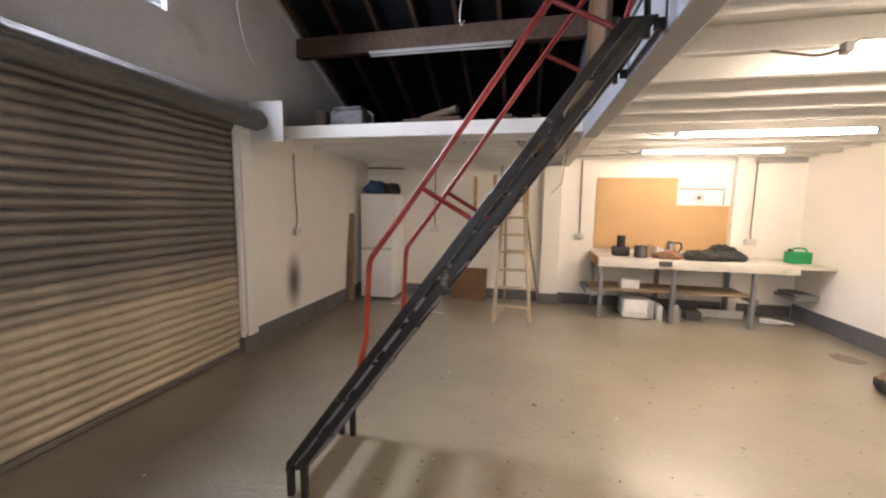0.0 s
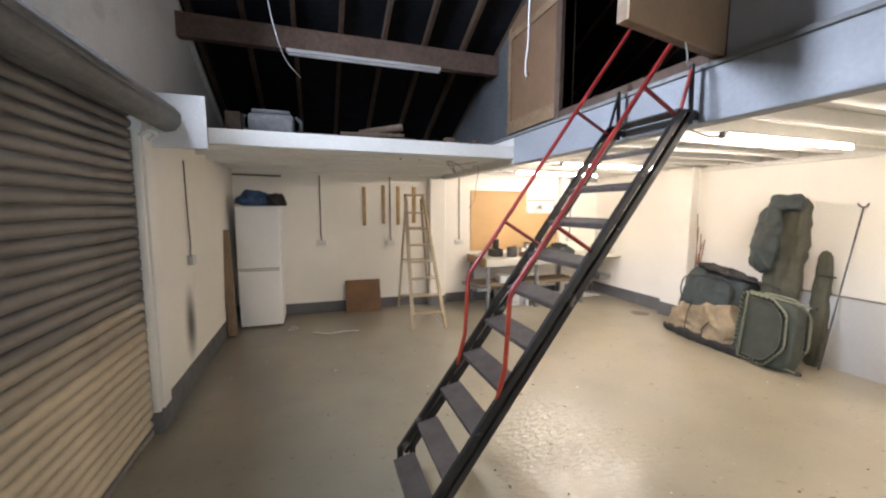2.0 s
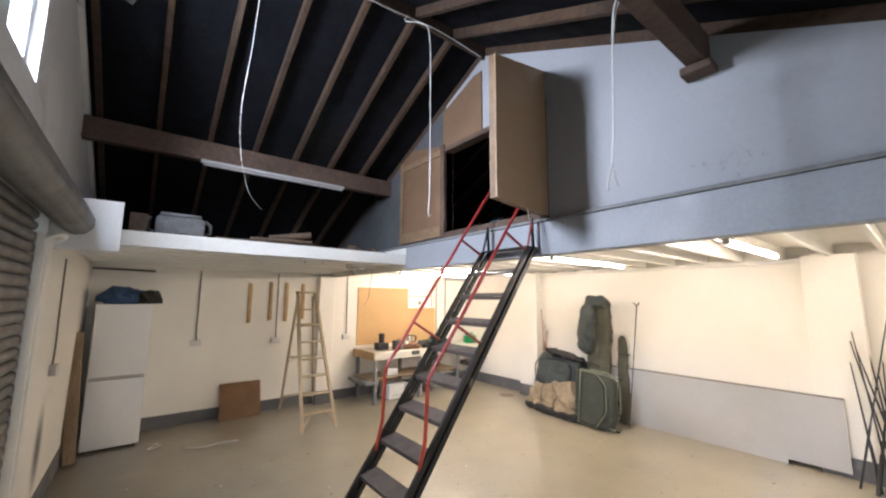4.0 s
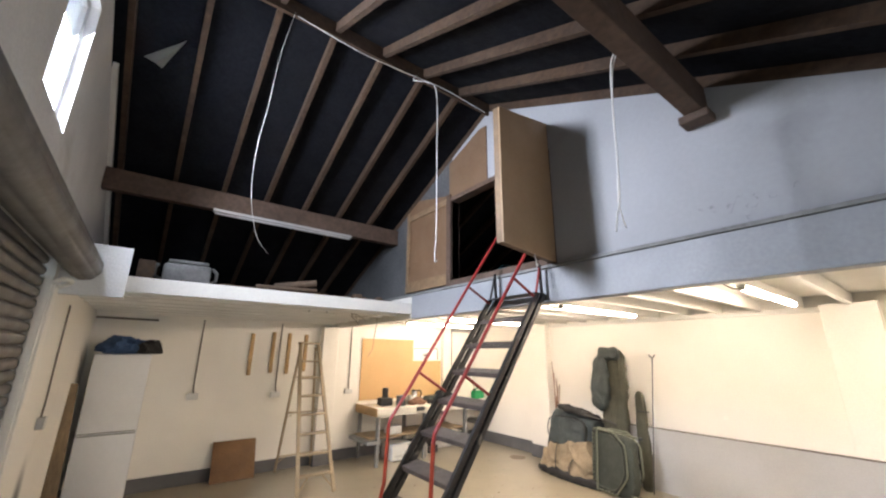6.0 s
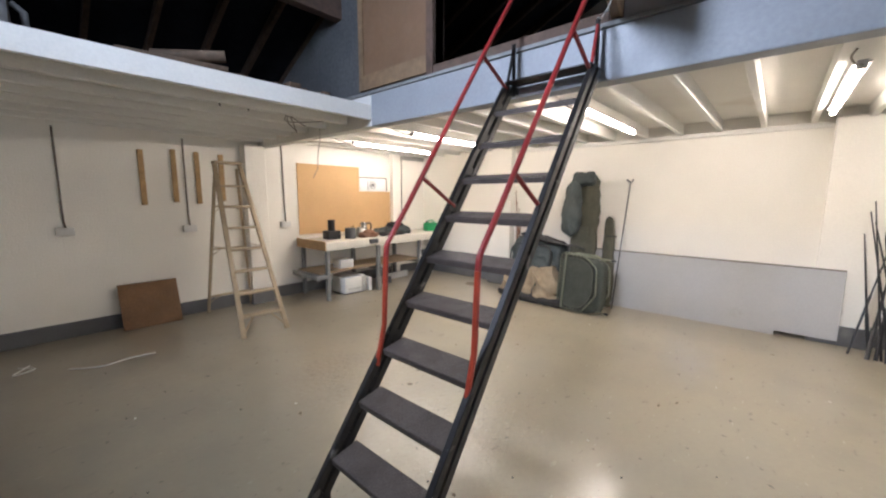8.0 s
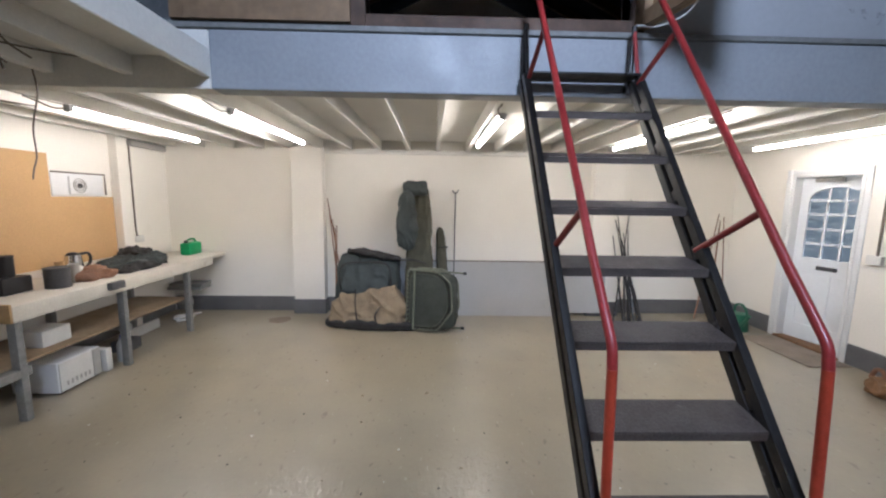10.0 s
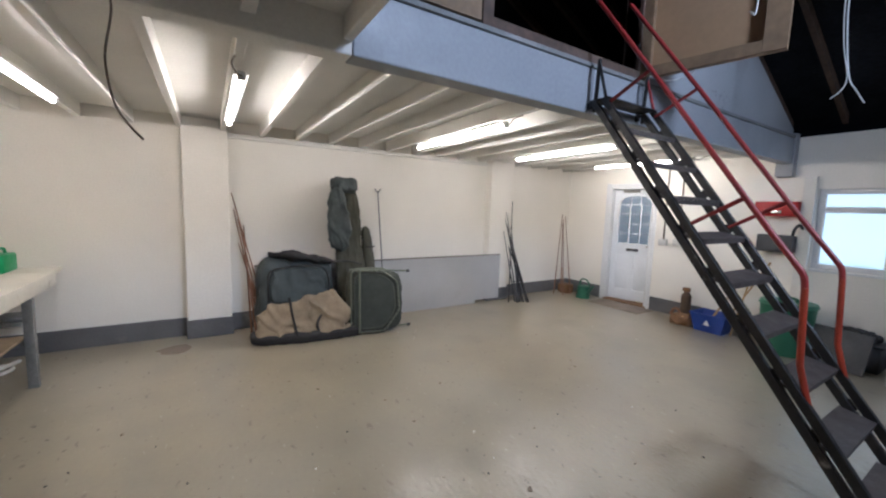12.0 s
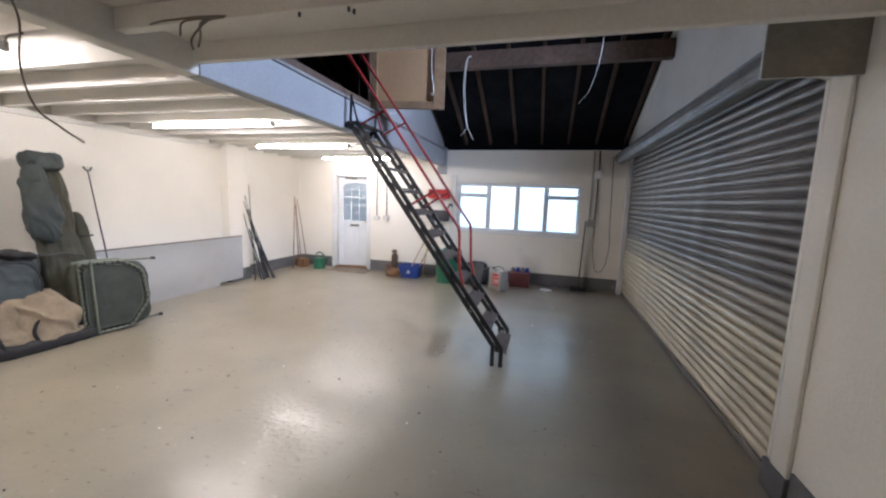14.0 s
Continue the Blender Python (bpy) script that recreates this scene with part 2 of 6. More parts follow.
M_STRAP = surf("black_webbing", (0.025, 0.023, 0.022), 0.8, grain=160, var=0.15, big=6, bigvar=0.2, bump=0.3)
M_PANEL = surf("pale_grey_panel", (0.48, 0.48, 0.485), 0.15, grain=60, var=0.03, big=1.2, bigvar=0.06, bump=0.02, stain=(0.40, 0.39, 0.37), stain_at=0.66, stain_scale=3, coat=1.0)
M_RUST = surf("rusty_brown_rod", (0.24, 0.12, 0.07), 0.6, grain=80, var=0.25, big=6, bigvar=0.3, bump=0.15)
M_SCUFF = surf("brown_scuffed_concrete", (0.15, 0.115, 0.075), 0.8, grain=90, var=0.3, big=9, bigvar=0.35, bump=0.3)
M_MAT = surf("worn_mat", (0.24, 0.20, 0.16), 0.9, grain=120, var=0.15, big=4, bigvar=0.2, bump=0.4)
M_ROD = surf("black_carbon_rod", (0.022, 0.022, 0.024), 0.3, grain=60, var=0.15, big=6, bigvar=0.2, bump=0.0)
M_DENIM = surf("blue_denim", (0.05, 0.10, 0.21), 0.85, grain=160, var=0.2, big=9, bigvar=0.35, bump=0.4)
M_REDPLAS = surf("red_plastic", (0.46, 0.02, 0.022), 0.4, grain=60, var=0.06, big=4, bigvar=0.1, bump=0.04)
M_CARD = surf("white_card", (0.70, 0.69, 0.66), 0.6, grain=60, var=0.04, big=6, bigvar=0.06, bump=0.05)
M_TEALPLAS = surf("dark_teal_plastic", (0.008, 0.05, 0.065), 0.5, grain=60, var=0.08, big=5, bigvar=0.15, bump=0.04)
M_REDDULL = surf("faded_red_plastic", (0.16, 0.042, 0.036), 0.6, grain=60, var=0.1, big=5, bigvar=0.2, bump=0.05)
M_ENDBOARD = surf("olive_brown_board", (0.27, 0.24, 0.18), 0.7, grain=40, var=0.1, big=3, bigvar=0.15, bump=0.1)
M_TUBE = glow("lit_tube", (1.0, 0.86, 0.68), 60.0)
M_TUBE_DIM = glow("dimmer_lit_tube", (1.0, 0.86, 0.68), 40.0)
M_FROST = glass("frosted_window_glass", (0.61, 0.64, 0.65), 0.5)
M_CLEAR = glass("gable_window_glass", (0.95, 0.98, 1.0), 0.1)
M_DOORGLASS = glass("blue_obscured_door_glass", (0.74, 0.85, 0.91), 0.4)
M_FROST_TEAL = glass("teal_frosted_window_glass", (0.525, 0.605, 0.61), 0.5)
M_GROUND = surf("outdoor_concrete", (0.30, 0.30, 0.29), 0.9, grain=8, var=0.1, big=0.4, bigvar=0.15, bump=0.2)
M_ROOFTOP = surf("grey_roof_sheet", (0.22, 0.22, 0.22), 0.8, grain=8, var=0.1, big=0.5, bigvar=0.15, bump=0.2)


def floor_material():
    m = bpy.data.materials.new("worn_painted_concrete")
    m.use_nodes = True
    n, l = m.node_tree.nodes, m.node_tree.links
    p = n["Principled BSDF"]
    tc = n.new("ShaderNodeTexCoord")

    def soft_noise(scale, detail, a, b, lo=0.2, hi=0.8, stretch=(1, 1, 1)):
        mp, t, r = n.new("ShaderNodeMapping"), n.new("ShaderNodeTexNoise"), n.new("ShaderNodeMapRange")
        mp.inputs["Scale"].default_value = stretch
        t.inputs["Scale"].default_value, t.inputs["Detail"].default_value = scale, detail
        l.new(tc.outputs["Object"], mp.inputs["Vector"]), l.new(mp.outputs["Vector"], t.inputs["Vector"])
        r.interpolation_type = "SMOOTHSTEP"
        r.inputs["From Min"].default_value, r.inputs["From Max"].default_value = lo, hi
        r.inputs["To Min"].default_value, r.inputs["To Max"].default_value = a, b
        l.new(t.outputs["Fac"], r.inputs["Value"])
        return r.outputs["Result"]

    def blend(fac, a, b):
        mx = n.new("ShaderNodeMix")
        mx.data_type = "RGBA"
        l.new(fac, mx.inputs["Factor"])
        if isinstance(a, tuple):
            mx.inputs["A"].default_value = (*a, 1)
        else:
            l.new(a, mx.inputs["A"])
        mx.inputs["B"].default_value = (*b, 1)
        return mx.outputs["Result"]
    c = blend(soft_noise(0.45, 1.0, 0.0, 1.0), (0.365, 0.314, 0.218), (0.318, 0.274, 0.192))
    c = blend(soft_noise(2.6, 2.0, 0.0, 0.35, 0.3, 0.8), c, (0.26, 0.238, 0.180))
    c = blend(soft_noise(28.0, 2.0, 0.0, 0.14), c, (0.20, 0.175, 0.135))
    c = blend(soft_noise(1.3, 2.0, 0.0, 0.32, 0.40, 0.85), c, (0.215, 0.188, 0.140))
    c = blend(soft_noise(0.8, 2.0, 0.0, 0.30, 0.42, 0.85), c, (0.42, 0.390, 0.305))
    c = blend(soft_noise(9.0, 4.0, 0.0, 0.55, 0.63, 0.74, (1, 2.2, 1)), c, (0.13, 0.108, 0.082))
    # small dark chips and pale scrapes in the paint
    c = blend(soft_noise(17.0, 3.0, 0.0, 0.75, 0.68, 0.73), c, (0.10, 0.085, 0.066))
    c = blend(soft_noise(12.0, 3.0, 0.0, 0.45, 0.66, 0.74, (1.0, 2.6, 1)), c, (0.50, 0.46, 0.37))
    # dimmer floor towards the shutter, shade put into the colour, its edge broken up
    sx, near, west_shade = n.new("ShaderNodeSeparateXYZ"), n.new("ShaderNodeMapRange"), n.new("ShaderNodeMath")
    near.interpolation_type, west_shade.operation = "SMOOTHSTEP", "MULTIPLY"
    near.inputs["From Min"].default_value, near.inputs["From Max"].default_value = 3.2, 0.9
    near.inputs["To Min"].default_value, near.inputs["To Max"].default_value = 0.0, 0.5
    l.new(tc.outputs["Object"], sx.inputs[0]), l.new(sx.outputs["X"], near.inputs["Value"])
    l.new(near.outputs["Result"], west_shade.inputs[0]), l.new(soft_noise(1.0, 3.0, 0.5, 1.3, 0.3, 0.7), west_shade.inputs[1])
    c = blend(west_shade.outputs[0], c, (0.15, 0.138, 0.118))
    l.new(c, p.inputs["Base Color"])
    p.inputs["Specular IOR Level"].default_value = 1.0
    l.new(soft_noise(1.1, 2.0, 0.38, 0.28, 0.2, 0.8), p.inputs["Roughness"])
    b1, b2 = n.new("ShaderNodeBump"), n.new("ShaderNodeBump")
    b1.inputs["Distance"].default_value, b1.inputs["Strength"].default_value = 0.012, 0.085
    b2.inputs["Distance"].default_value = 0.006
    worn = soft_noise(0.75, 2.0, 0.0, 0.12, 0.50, 0.75)
    for cx, cy, rad in ((3.20, 5.00, 0.85), (2.20, 2.85, 1.1), (3.40, 3.85, 0.9), (1.60, 2.70, 1.0)):
        dist, fall, add = n.new("ShaderNodeVectorMath"), n.new("ShaderNodeMapRange"), n.new("ShaderNodeMath")
        dist.operation, fall.interpolation_type, add.operation = "DISTANCE", "SMOOTHSTEP", "ADD"
        dist.inputs[1].default_value = (cx, cy, 0.0)
        fall.inputs["From Min"].default_value, fall.inputs["From Max"].default_value = 0.15, rad
        fall.inputs["To Min"].default_value, fall.inputs["To Max"].default_value = 0.42, 0.0
        l.new(tc.outputs["Object"], dist.inputs[0]), l.new(dist.outputs["Value"], fall.inputs["Value"])
        l.new(worn, add.inputs[0]), l.new(fall.outputs["Result"], add.inputs[1])
        worn = add.outputs[0]
    l.new(worn, b2.inputs["Strength"])
    gloss = n.new("ShaderNodeMapRange")
    gloss.inputs["From Min"].default_value, gloss.inputs["From Max"].default_value = 0.0, 0.6
    gloss.inputs["To Min"].default_value, gloss.inputs["To Max"].default_value = 0.35, 1.0
    l.new(worn, gloss.inputs["Value"]), l.new(gloss.outputs["Result"], p.inputs["Coat Weight"])
    l.new(soft_noise(5.0, 2.0, 0.0, 1.0, 0.2, 0.8, (1, 1.3, 1)), b1.inputs["Height"]), l.new(soft_noise(19.0, 6.0, 0.0, 1.0, 0.44, 0.62, (1.0, 1.5, 1)), b2.inputs["Height"])
    l.new(b1.outputs["Normal"], b2.inputs["Normal"]), l.new(b2.outputs["Normal"], p.inputs["Normal"])
    p.inputs["Coat Roughness"].default_value = 0.17
    l.new(b2.outputs["Normal"], p.inputs["Coat Normal"])
    return m


M_FLOOR = floor_material()

# ---- mesh helpers ----


def box(bm, x0, x1, y0, y1, z0, z1, bevel=0.0, turn=None):
    r = bmesh.ops.create_cube(bm, size=1.0)
    vs = r["verts"]
    m = Matrix.Translation(((x0 + x1) / 2, (y0 + y1) / 2, (z0 + z1) / 2)) @ (turn.to_4x4() if turn else Matrix()) @ Matrix.Diagonal((abs(x1 - x0), abs(y1 - y0), abs(z1 - z0), 1))
    bmesh.ops.transform(bm, matrix=m, verts=vs)
    if bevel:
        es = list({e for v in vs for e in v.link_edges})
        bmesh.ops.bevel(bm, geom=es, offset=bevel, segments=2, profile=0.5, affect="EDGES")
    return bm


def cyl(bm, p, q, r, n=14, r2=None):
    p, q = Vector(p), Vector(q)
    d = q - p
    m = Matrix.Translation((p + q) / 2) @ d.to_track_quat("Z", "Y").to_matrix().to_4x4()
    bmesh.ops.create_cone(bm, cap_ends=True, segments=n, radius1=r, radius2=r if r2 is None else r2, depth=d.length, matrix=m)
    return bm


def curve_points(pts, steps=6):
    """A smooth line through a few points (Catmull-Rom)."""
    P = [Vector(p) for p in pts]
    P = [P[0] * 2 - P[1]] + P + [P[-1] * 2 - P[-2]]
    out = []
    for a, b, c, d in zip(P, P[1:], P[2:], P[3:]):
        for i in range(steps):
            t = i / steps
            out.append(0.5 * ((2 * b) + (c - a) * t + (2 * a - 5 * b + 4 * c - d) * t * t + (3 * b - a - 3 * c + d) * t ** 3))
    return out + [P[-2]]


def tube(bm, pts, r, n=8, flat=1.0):
    """A round bar swept along points."""
    pts = [Vector(p) for p in pts]
    rings, side = [], None
    for i, p in enumerate(pts):
        d = (pts[min(i + 1, len(pts) - 1)] - pts[max(i - 1, 0)]).normalized()
        if side is None:
            side = d.orthogonal().normalized()
        side = (side - d * side.dot(d)).normalized()
        up = d.cross(side)
        rings.append([bm.verts.new(p + (side * math.cos(a) + up * math.sin(a) * flat) * r) for a in (2 * math.pi * k / n for k in range(n))])
    for a, b in zip(rings, rings[1:]):
        for k in range(n):
            bm.faces.new((a[k], a[(k + 1) % n], b[(k + 1) % n], b[k]))
    bm.faces.new(rings[0][::-1]), bm.faces.new(rings[-1])
    return bm


def prism(bm, outline, axis, a, b):
    """An outline of 2D points pushed from a to b along an axis (the other two axes in order)."""
    def at(u, v, w):
        return {"x": (w, u, v), "y": (u, w, v), "z": (u, v, w)}[axis]
    lo = [bm.verts.new(at(u, v, a)) for u, v in outline]
    hi = [bm.verts.new(at(u, v, b)) for u, v in outline]
    n = len(outline)
    bm.faces.new(lo), bm.faces.new(hi[::-1])
    for i in range(n):
        bm.faces.new((lo[i], hi[i], hi[(i + 1) % n], lo[(i + 1) % n]))
    bmesh.ops.recalc_face_normals(bm, faces=bm.faces)
    return bm


def soft(bm, centre, half, power=3.0, wrinkle=0.02, seed=0.0, turn=None, cuts=5, taper=0.0, floor_z=None, freq=5.0):
    """A filled cloth body: a rounded block with folds."""
    r = bmesh.ops.create_cube(bm, size=2.0)
    es = list({e for v in r["verts"] for e in v.link_edges})
    before = set(bm.verts) - set(r["verts"])
    bmesh.ops.subdivide_edges(bm, edges=es, cuts=cuts * 3, use_grid_fill=True)
    vs = [v for v in bm.verts if v not in before]
    for v in vs:
        c = v.co
        k = (abs(c.x) ** power + abs(c.y) ** power + abs(c.z) ** power) ** (1 / power)
        c = c / k
        s = 1 + taper * c.z
        q = Vector((c.x * half[0] * s, c.y * half[1] * s, c.z * half[2]))
        f = noise.noise(Vector((q.x * freq + seed, q.y * freq, q.z * freq * 0.7))) + 0.5 * noise.noise(Vector((q.x * freq * 2.4, q.y * freq * 2.4 + seed, q.z * freq * 2)))
        crease = abs(noise.noise(Vector((q.y * freq * 1.6 + seed * 1.7, q.z * freq * 1.1 - q.y * freq * 0.6, q.x * freq))))
        f += 0.9 - 3.2 * min(crease, 0.28)
        q += c.normalized() * wrinkle * f * 0.8
        if turn:
            q = turn @ q
        v.co = q + Vector(centre)
        if floor_z is not None and v.co.z < floor_z:
            v.co.z = floor_z
    return bm


def finish(bm, name, material, smooth):
    me = bpy.data.meshes.new(name)
    bm.to_mesh(me)
    bm.free()
    me.materials.append(material)
    if smooth:
        me.polygons.foreach_set("use_smooth", [True] * len(me.polygons))
        me.set_sharp_from_angle(angle=radians(40))
    return me


def part(name, bm, material, parent, label="", smooth=True):
    ob = new(name, finish(bm, name, material, smooth))
    ob.parent = parent
    if parent.type == "EMPTY":
        ob.matrix_parent_inverse = Matrix.Translation(-parent.location)
    return tagged(ob, label)


def thing(name, at, label, category, group=""):
    ob = new(name)
    ob.location, ob.empty_display_size = at, 0.1
    return tagged(ob, label, category, group)


def solo(name, bm, material, label, category, group="", smooth=True, kind=""):
    return tagged(new(name, finish(bm, name, material, smooth)), label, category, group, kind)


def setting(name, bm, material, label="", category=""):
    return tagged(new(name, finish(bm, name, material, False)), label or name.replace("_", " "), category or name.split("_")[0], "", "structure")


N = bmesh.new

# ---- the place ----
XW, XE, YS, YN = 0.46, 7.10, -0.10, 8.00
RIDGE_Y, RIDGE_Z, SLOPE = 3.95, 4.52, 0.47
BEAM_X, LOFT_Y = 3.75, 5.42
WX0, WX1, WZ0, WZ1 = 1.17, 3.50, 0.96, 1.90      # window in the south wall
DX0, DX1, DZ1 = 5.42, 6.20, 2.00                 # door in the south wall
GY0, GY1, GZ0, GZ1 = 3.60, 4.20, 3.04, 3.98      # window in the west gable
SH0, SH1, SHZ = 0.10, 4.865, 2.34                 # shutter opening


def roof_z(y):
    return RIDGE_Z - SLOPE * abs(y - RIDGE_Y)


# ground outside and floor
b = N()
prism(b, [(-60, -60), (70, -60), (70, 70), (-60, 70)], "z", -0.4, -0.12)
setting("ground", b, M_GROUND, "grey concrete yard outside the workshop", "ground")
b = box(N(), 0.16, 7.4, -0.4, 8.3, -0.118, 0.0)
setting("floor", b, M_FLOOR, "worn grey-beige painted concrete workshop floor", "floor")

# outer walls
b = box(N(), 0.16, 7.4, YN, 8.3, 0, roof_z(8.0))
setting("wall_north", b, M_WALL, "cream painted masonry wall behind the workbench", "wall")
b = prism(N(), [(-0.4, 0), (8.0, 0), (8.0, roof_z(8.0)), (RIDGE_Y, RIDGE_Z), (-0.4, roof_z(-0.4))], "x", XE, 7.4)
setting("wall_east", b, M_WALL, "cream painted masonry wall", "wall")
b = N()
box(b, 0.16, WX0, -0.4, YS, 0, 2.52), box(b, WX1, DX0, -0.4, YS, 0, 2.52), box(b, DX1, XE, -0.4, YS, 0, 2.52)
box(b, WX0, WX1, -0.4, YS, 0, WZ0), box(b, WX0, WX1, -0.4, YS, WZ1, 2.52), box(b, DX0, DX1, -0.4, YS, DZ1, 2.52)
setting("wall_south", b, M_WALL, "cream painted wall with a window and a door", "wall")
b = N()
box(b, 0.16, XW, SH1 + 0.07, YN, 0, 2.40), box(b, 0.16, XW, YS, SH0 - 0.05, 0, 2.40)
setting("wall_west", b, M_WALL_SOOT, "cream painted wall beside the roller shutter", "wall")
b = N()
prism(b, [(-0.4, 2.405), (GY0, 2.405), (GY0, roof_z(GY0)), (-0.4, roof_z(-0.4))], "x", 0.16, XW - 0.02)
prism(b, [(GY1, 2.405), (8.0, 2.405), (8.0, roof_z(8.0)), (GY1, roof_z(GY1))], "x", 0.16, XW - 0.02)
prism(b, [(GY0, GZ1), (GY1, GZ1), (GY1, roof_z(GY1)), (RIDGE_Y, RIDGE_Z), (GY0, roof_z(GY0))], "x", 0.16, XW - 0.02)
box(b, 0.16, XW - 0.02, GY0, GY1, 2.405, GZ0)
setting("wall_gable", b, M_GABLE, "white painted gable wall above the roller shutter", "wall")

# pilasters
for i, (x0, x1, y0, y1) in enumerate([(6.946, XE, 5.79, 6.22), (6.946, XE, 1.58, 2.02), (3.50, 3.78, 7.84, YN), (6.18, 6.34, 7.90, YN)]):
    b = box(N(), x0, x1, y0, y1, 0, 2.34 if i != 2 else 2.22, 0.008)
    setting("wall_pilaster_%d" % (i + 1), b, M_WALL, "cream painted masonry pilaster", "pilaster")

# grey plinth band along the foot of the walls
def plinth(name, x0, x1, y0, y1, h=0.22):
    setting(name, box(N(), x0, x1, y0, y1, 0.0, h, 0.004), M_PLINTH, "grey painted plinth band", "plinth")


plinth("baseboard_north_1", XW + 0.012, 3.496, YN - 0.012, YN + 0.02, 0.17)
plinth("baseboard_north_2", 3.784, XE - 0.014, YN - 0.012, YN + 0.02, 0.17)
plinth("baseboard_north_3", 3.49, 3.79, 7.828, 7.986, 0.17)
plinth("baseboard_east_1", XE - 0.012, XE + 0.02, 6.232, 7.986, 0.21)
plinth("baseboard_east_2", 6.934, XE - 0.002, 5.778, 6.232, 0.21)
plinth("baseboard_east_3", XE - 0.012, XE + 0.02, 2.032, 5.778, 0.21)
plinth("baseboard_east_4", 6.934, XE - 0.002, 1.568, 2.032, 0.21)
plinth("baseboard_east_5", XE - 0.012, XE + 0.02, YS, 1.568, 0.21)
plinth("baseboard_south_1", 0.47, DX0 - 0.06, YS - 0.02, YS + 0.012, 0.22)
plinth("baseboard_south_2", DX1 + 0.07, XE - 0.014, YS - 0.02, YS + 0.012, 0.22)
plinth("baseboard_west", XW - 0.02, XW + 0.012, 5.04, YN - 0.012, 0.22)

# roof: felt deck, rafters, ridge board, purlins
b = N()
for s in (-1, 1):
    e = RIDGE_Y + s * 4.6
    prism(b, [(RIDGE_Y, RIDGE_Z + 0.10), (e, roof_z(e) + 0.10), (e, roof_z(e) + 0.16), (RIDGE_Y, RIDGE_Z + 0.16)], "x", 0.0, 7.6)
setting("ceiling_roof", b, M_FELT, "black felt underside of the pitched roof", "roof")
b = N()
for s in (-1, 1):
    e = RIDGE_Y + s * 4.75
    prism(b, [(RIDGE_Y, RIDGE_Z + 0.164), (e, roof_z(e) + 0.164), (e, roof_z(e) + 0.20), (RIDGE_Y, RIDGE_Z + 0.20)], "x", -0.1, 7.7)
setting("roof", b, M_ROOFTOP, "grey pitched roof covering", "roof")
rx = 0.54
while rx < 7.0:
    for s in (-1, 1):
        e = RIDGE_Y + s * 4.05
        b = prism(N(), [(RIDGE_Y + s * 0.015, RIDGE_Z + 0.096), (e, roof_z(e) + 0.096), (e, roof_z(e) - 0.0), (RIDGE_Y + s * 0.015, RIDGE_Z - 0.0)], "x", rx - 0.022, rx + 0.022)
        setting("roof_rafter", b, M_RAFTER, "brown timber roof rafter", "rafter")
    rx += 0.47
b = box(N(), XW, 7.1, RIDGE_Y - 0.014, RIDGE_Y + 0.014, RIDGE_Z - 0.05, RIDGE_Z + 0.095)
setting("roof_ridge_board", b, M_RAFTER, "brown timber ridge board", "ridge board")
for y in (5.98, 1.92):
    z = roof_z(y)
    b = box(N(), XW - 0.03, 3.80, y - 0.055, y + 0.055, z - 0.24, z - 0.02, 0.006)
    setting("roof_purlin", b, M_PURLIN, "dark brown timber roof purlin", "purlin")
b = box(N(), 3.66, 3.80, 1.83, 2.01, roof_z(1.92) - 0.30, roof_z(1.92) - 0.243, 0.01)
setting("roof_padstone", b, M_PURLIN, "dark brown timber block under the purlin", "block")
b = N()
for y0, y1 in ((YS, GY0 - 0.65), (GY1 + 0.75, YN)):
    prism(b, [(y0, roof_z(y0) - 0.015), (y1, roof_z(y1) - 0.015), (y1, roof_z(y1) + 0.05), (y0, roof_z(y0) + 0.05)], "x", XW - 0.018, XW + 0.02)
setting("trim_gable", b, M_CEIL, "white painted strip along the gable under the roof", "trim")

b = N()
vs = [b.verts.new(v) for v in ((0.63, 4.84, 4.18), (0.90, 4.58, 4.30), (0.76, 4.89, 4.16), (0.72, 4.80, 4.13))]
b.faces.new((vs[0], vs[1], vs[3])), b.faces.new((vs[3], vs[1], vs[2]))
bmesh.ops.solidify(b, geom=b.faces[:], thickness=0.004)
solo("torn_felt", b, M_GREYPLAS, "pale torn flap of roofing felt", "felt")

b = box(N(), XW - 0.019, XW - 0.008, 0.05, 4.90, 2.478, 2.492, 0.003)
setting("trim_gable_foot", b, M_CEIL, "thin white strip along the gable above the shutter", "trim")

# main beam and the grey wall of the loft room
b = box(N(), BEAM_X, BEAM_X + 0.12, YS, LOFT_Y + 0.0, 2.205, 2.50, 0.008)
setting("beam_main", b, M_BEAM, "blue-grey painted beam under the loft room", "beam")
b = box(N(), BEAM_X + 0.003, BEAM_X + 0.117, LOFT_Y + 0.002, YN, 2.205, 2.50, 0.008)
setting("beam_main_end", b, M_CEIL, "white painted end of the main beam", "beam")
b = box(N(), BEAM_X - 0.012, BEAM_X + 0.13, YS, 7.9, 2.503, 2.53, 0.004)
setting("trim_beam", b, M_GREYWOOD, "grey timber strip on top of the beam", "trim")
b = box(N(), BEAM_X - 0.02, BEAM_X + 0.15, YS, YS + 0.12, 2.05, 2.56, 0.008)
setting("beam_end_post", b, M_BEAM, "blue-grey beam end bearing on the wall", "beam")
GX = 3.80
HY0, HY1, HZ0, HZ1 = 3.22, 4.62, 2.534, 3.63
b = N()
prism(b, [(-0.09, HZ0), (HY0, HZ0), (HY0, roof_z(HY0)), (-0.09, roof_z(-0.09))], "x", GX, GX + 0.1)
prism(b, [(HY0, HZ1), (HY1, HZ1), (HY1, roof_z(HY1)), (RIDGE_Y, RIDGE_Z), (HY0, roof_z(HY0))], "x", GX, GX + 0.1)
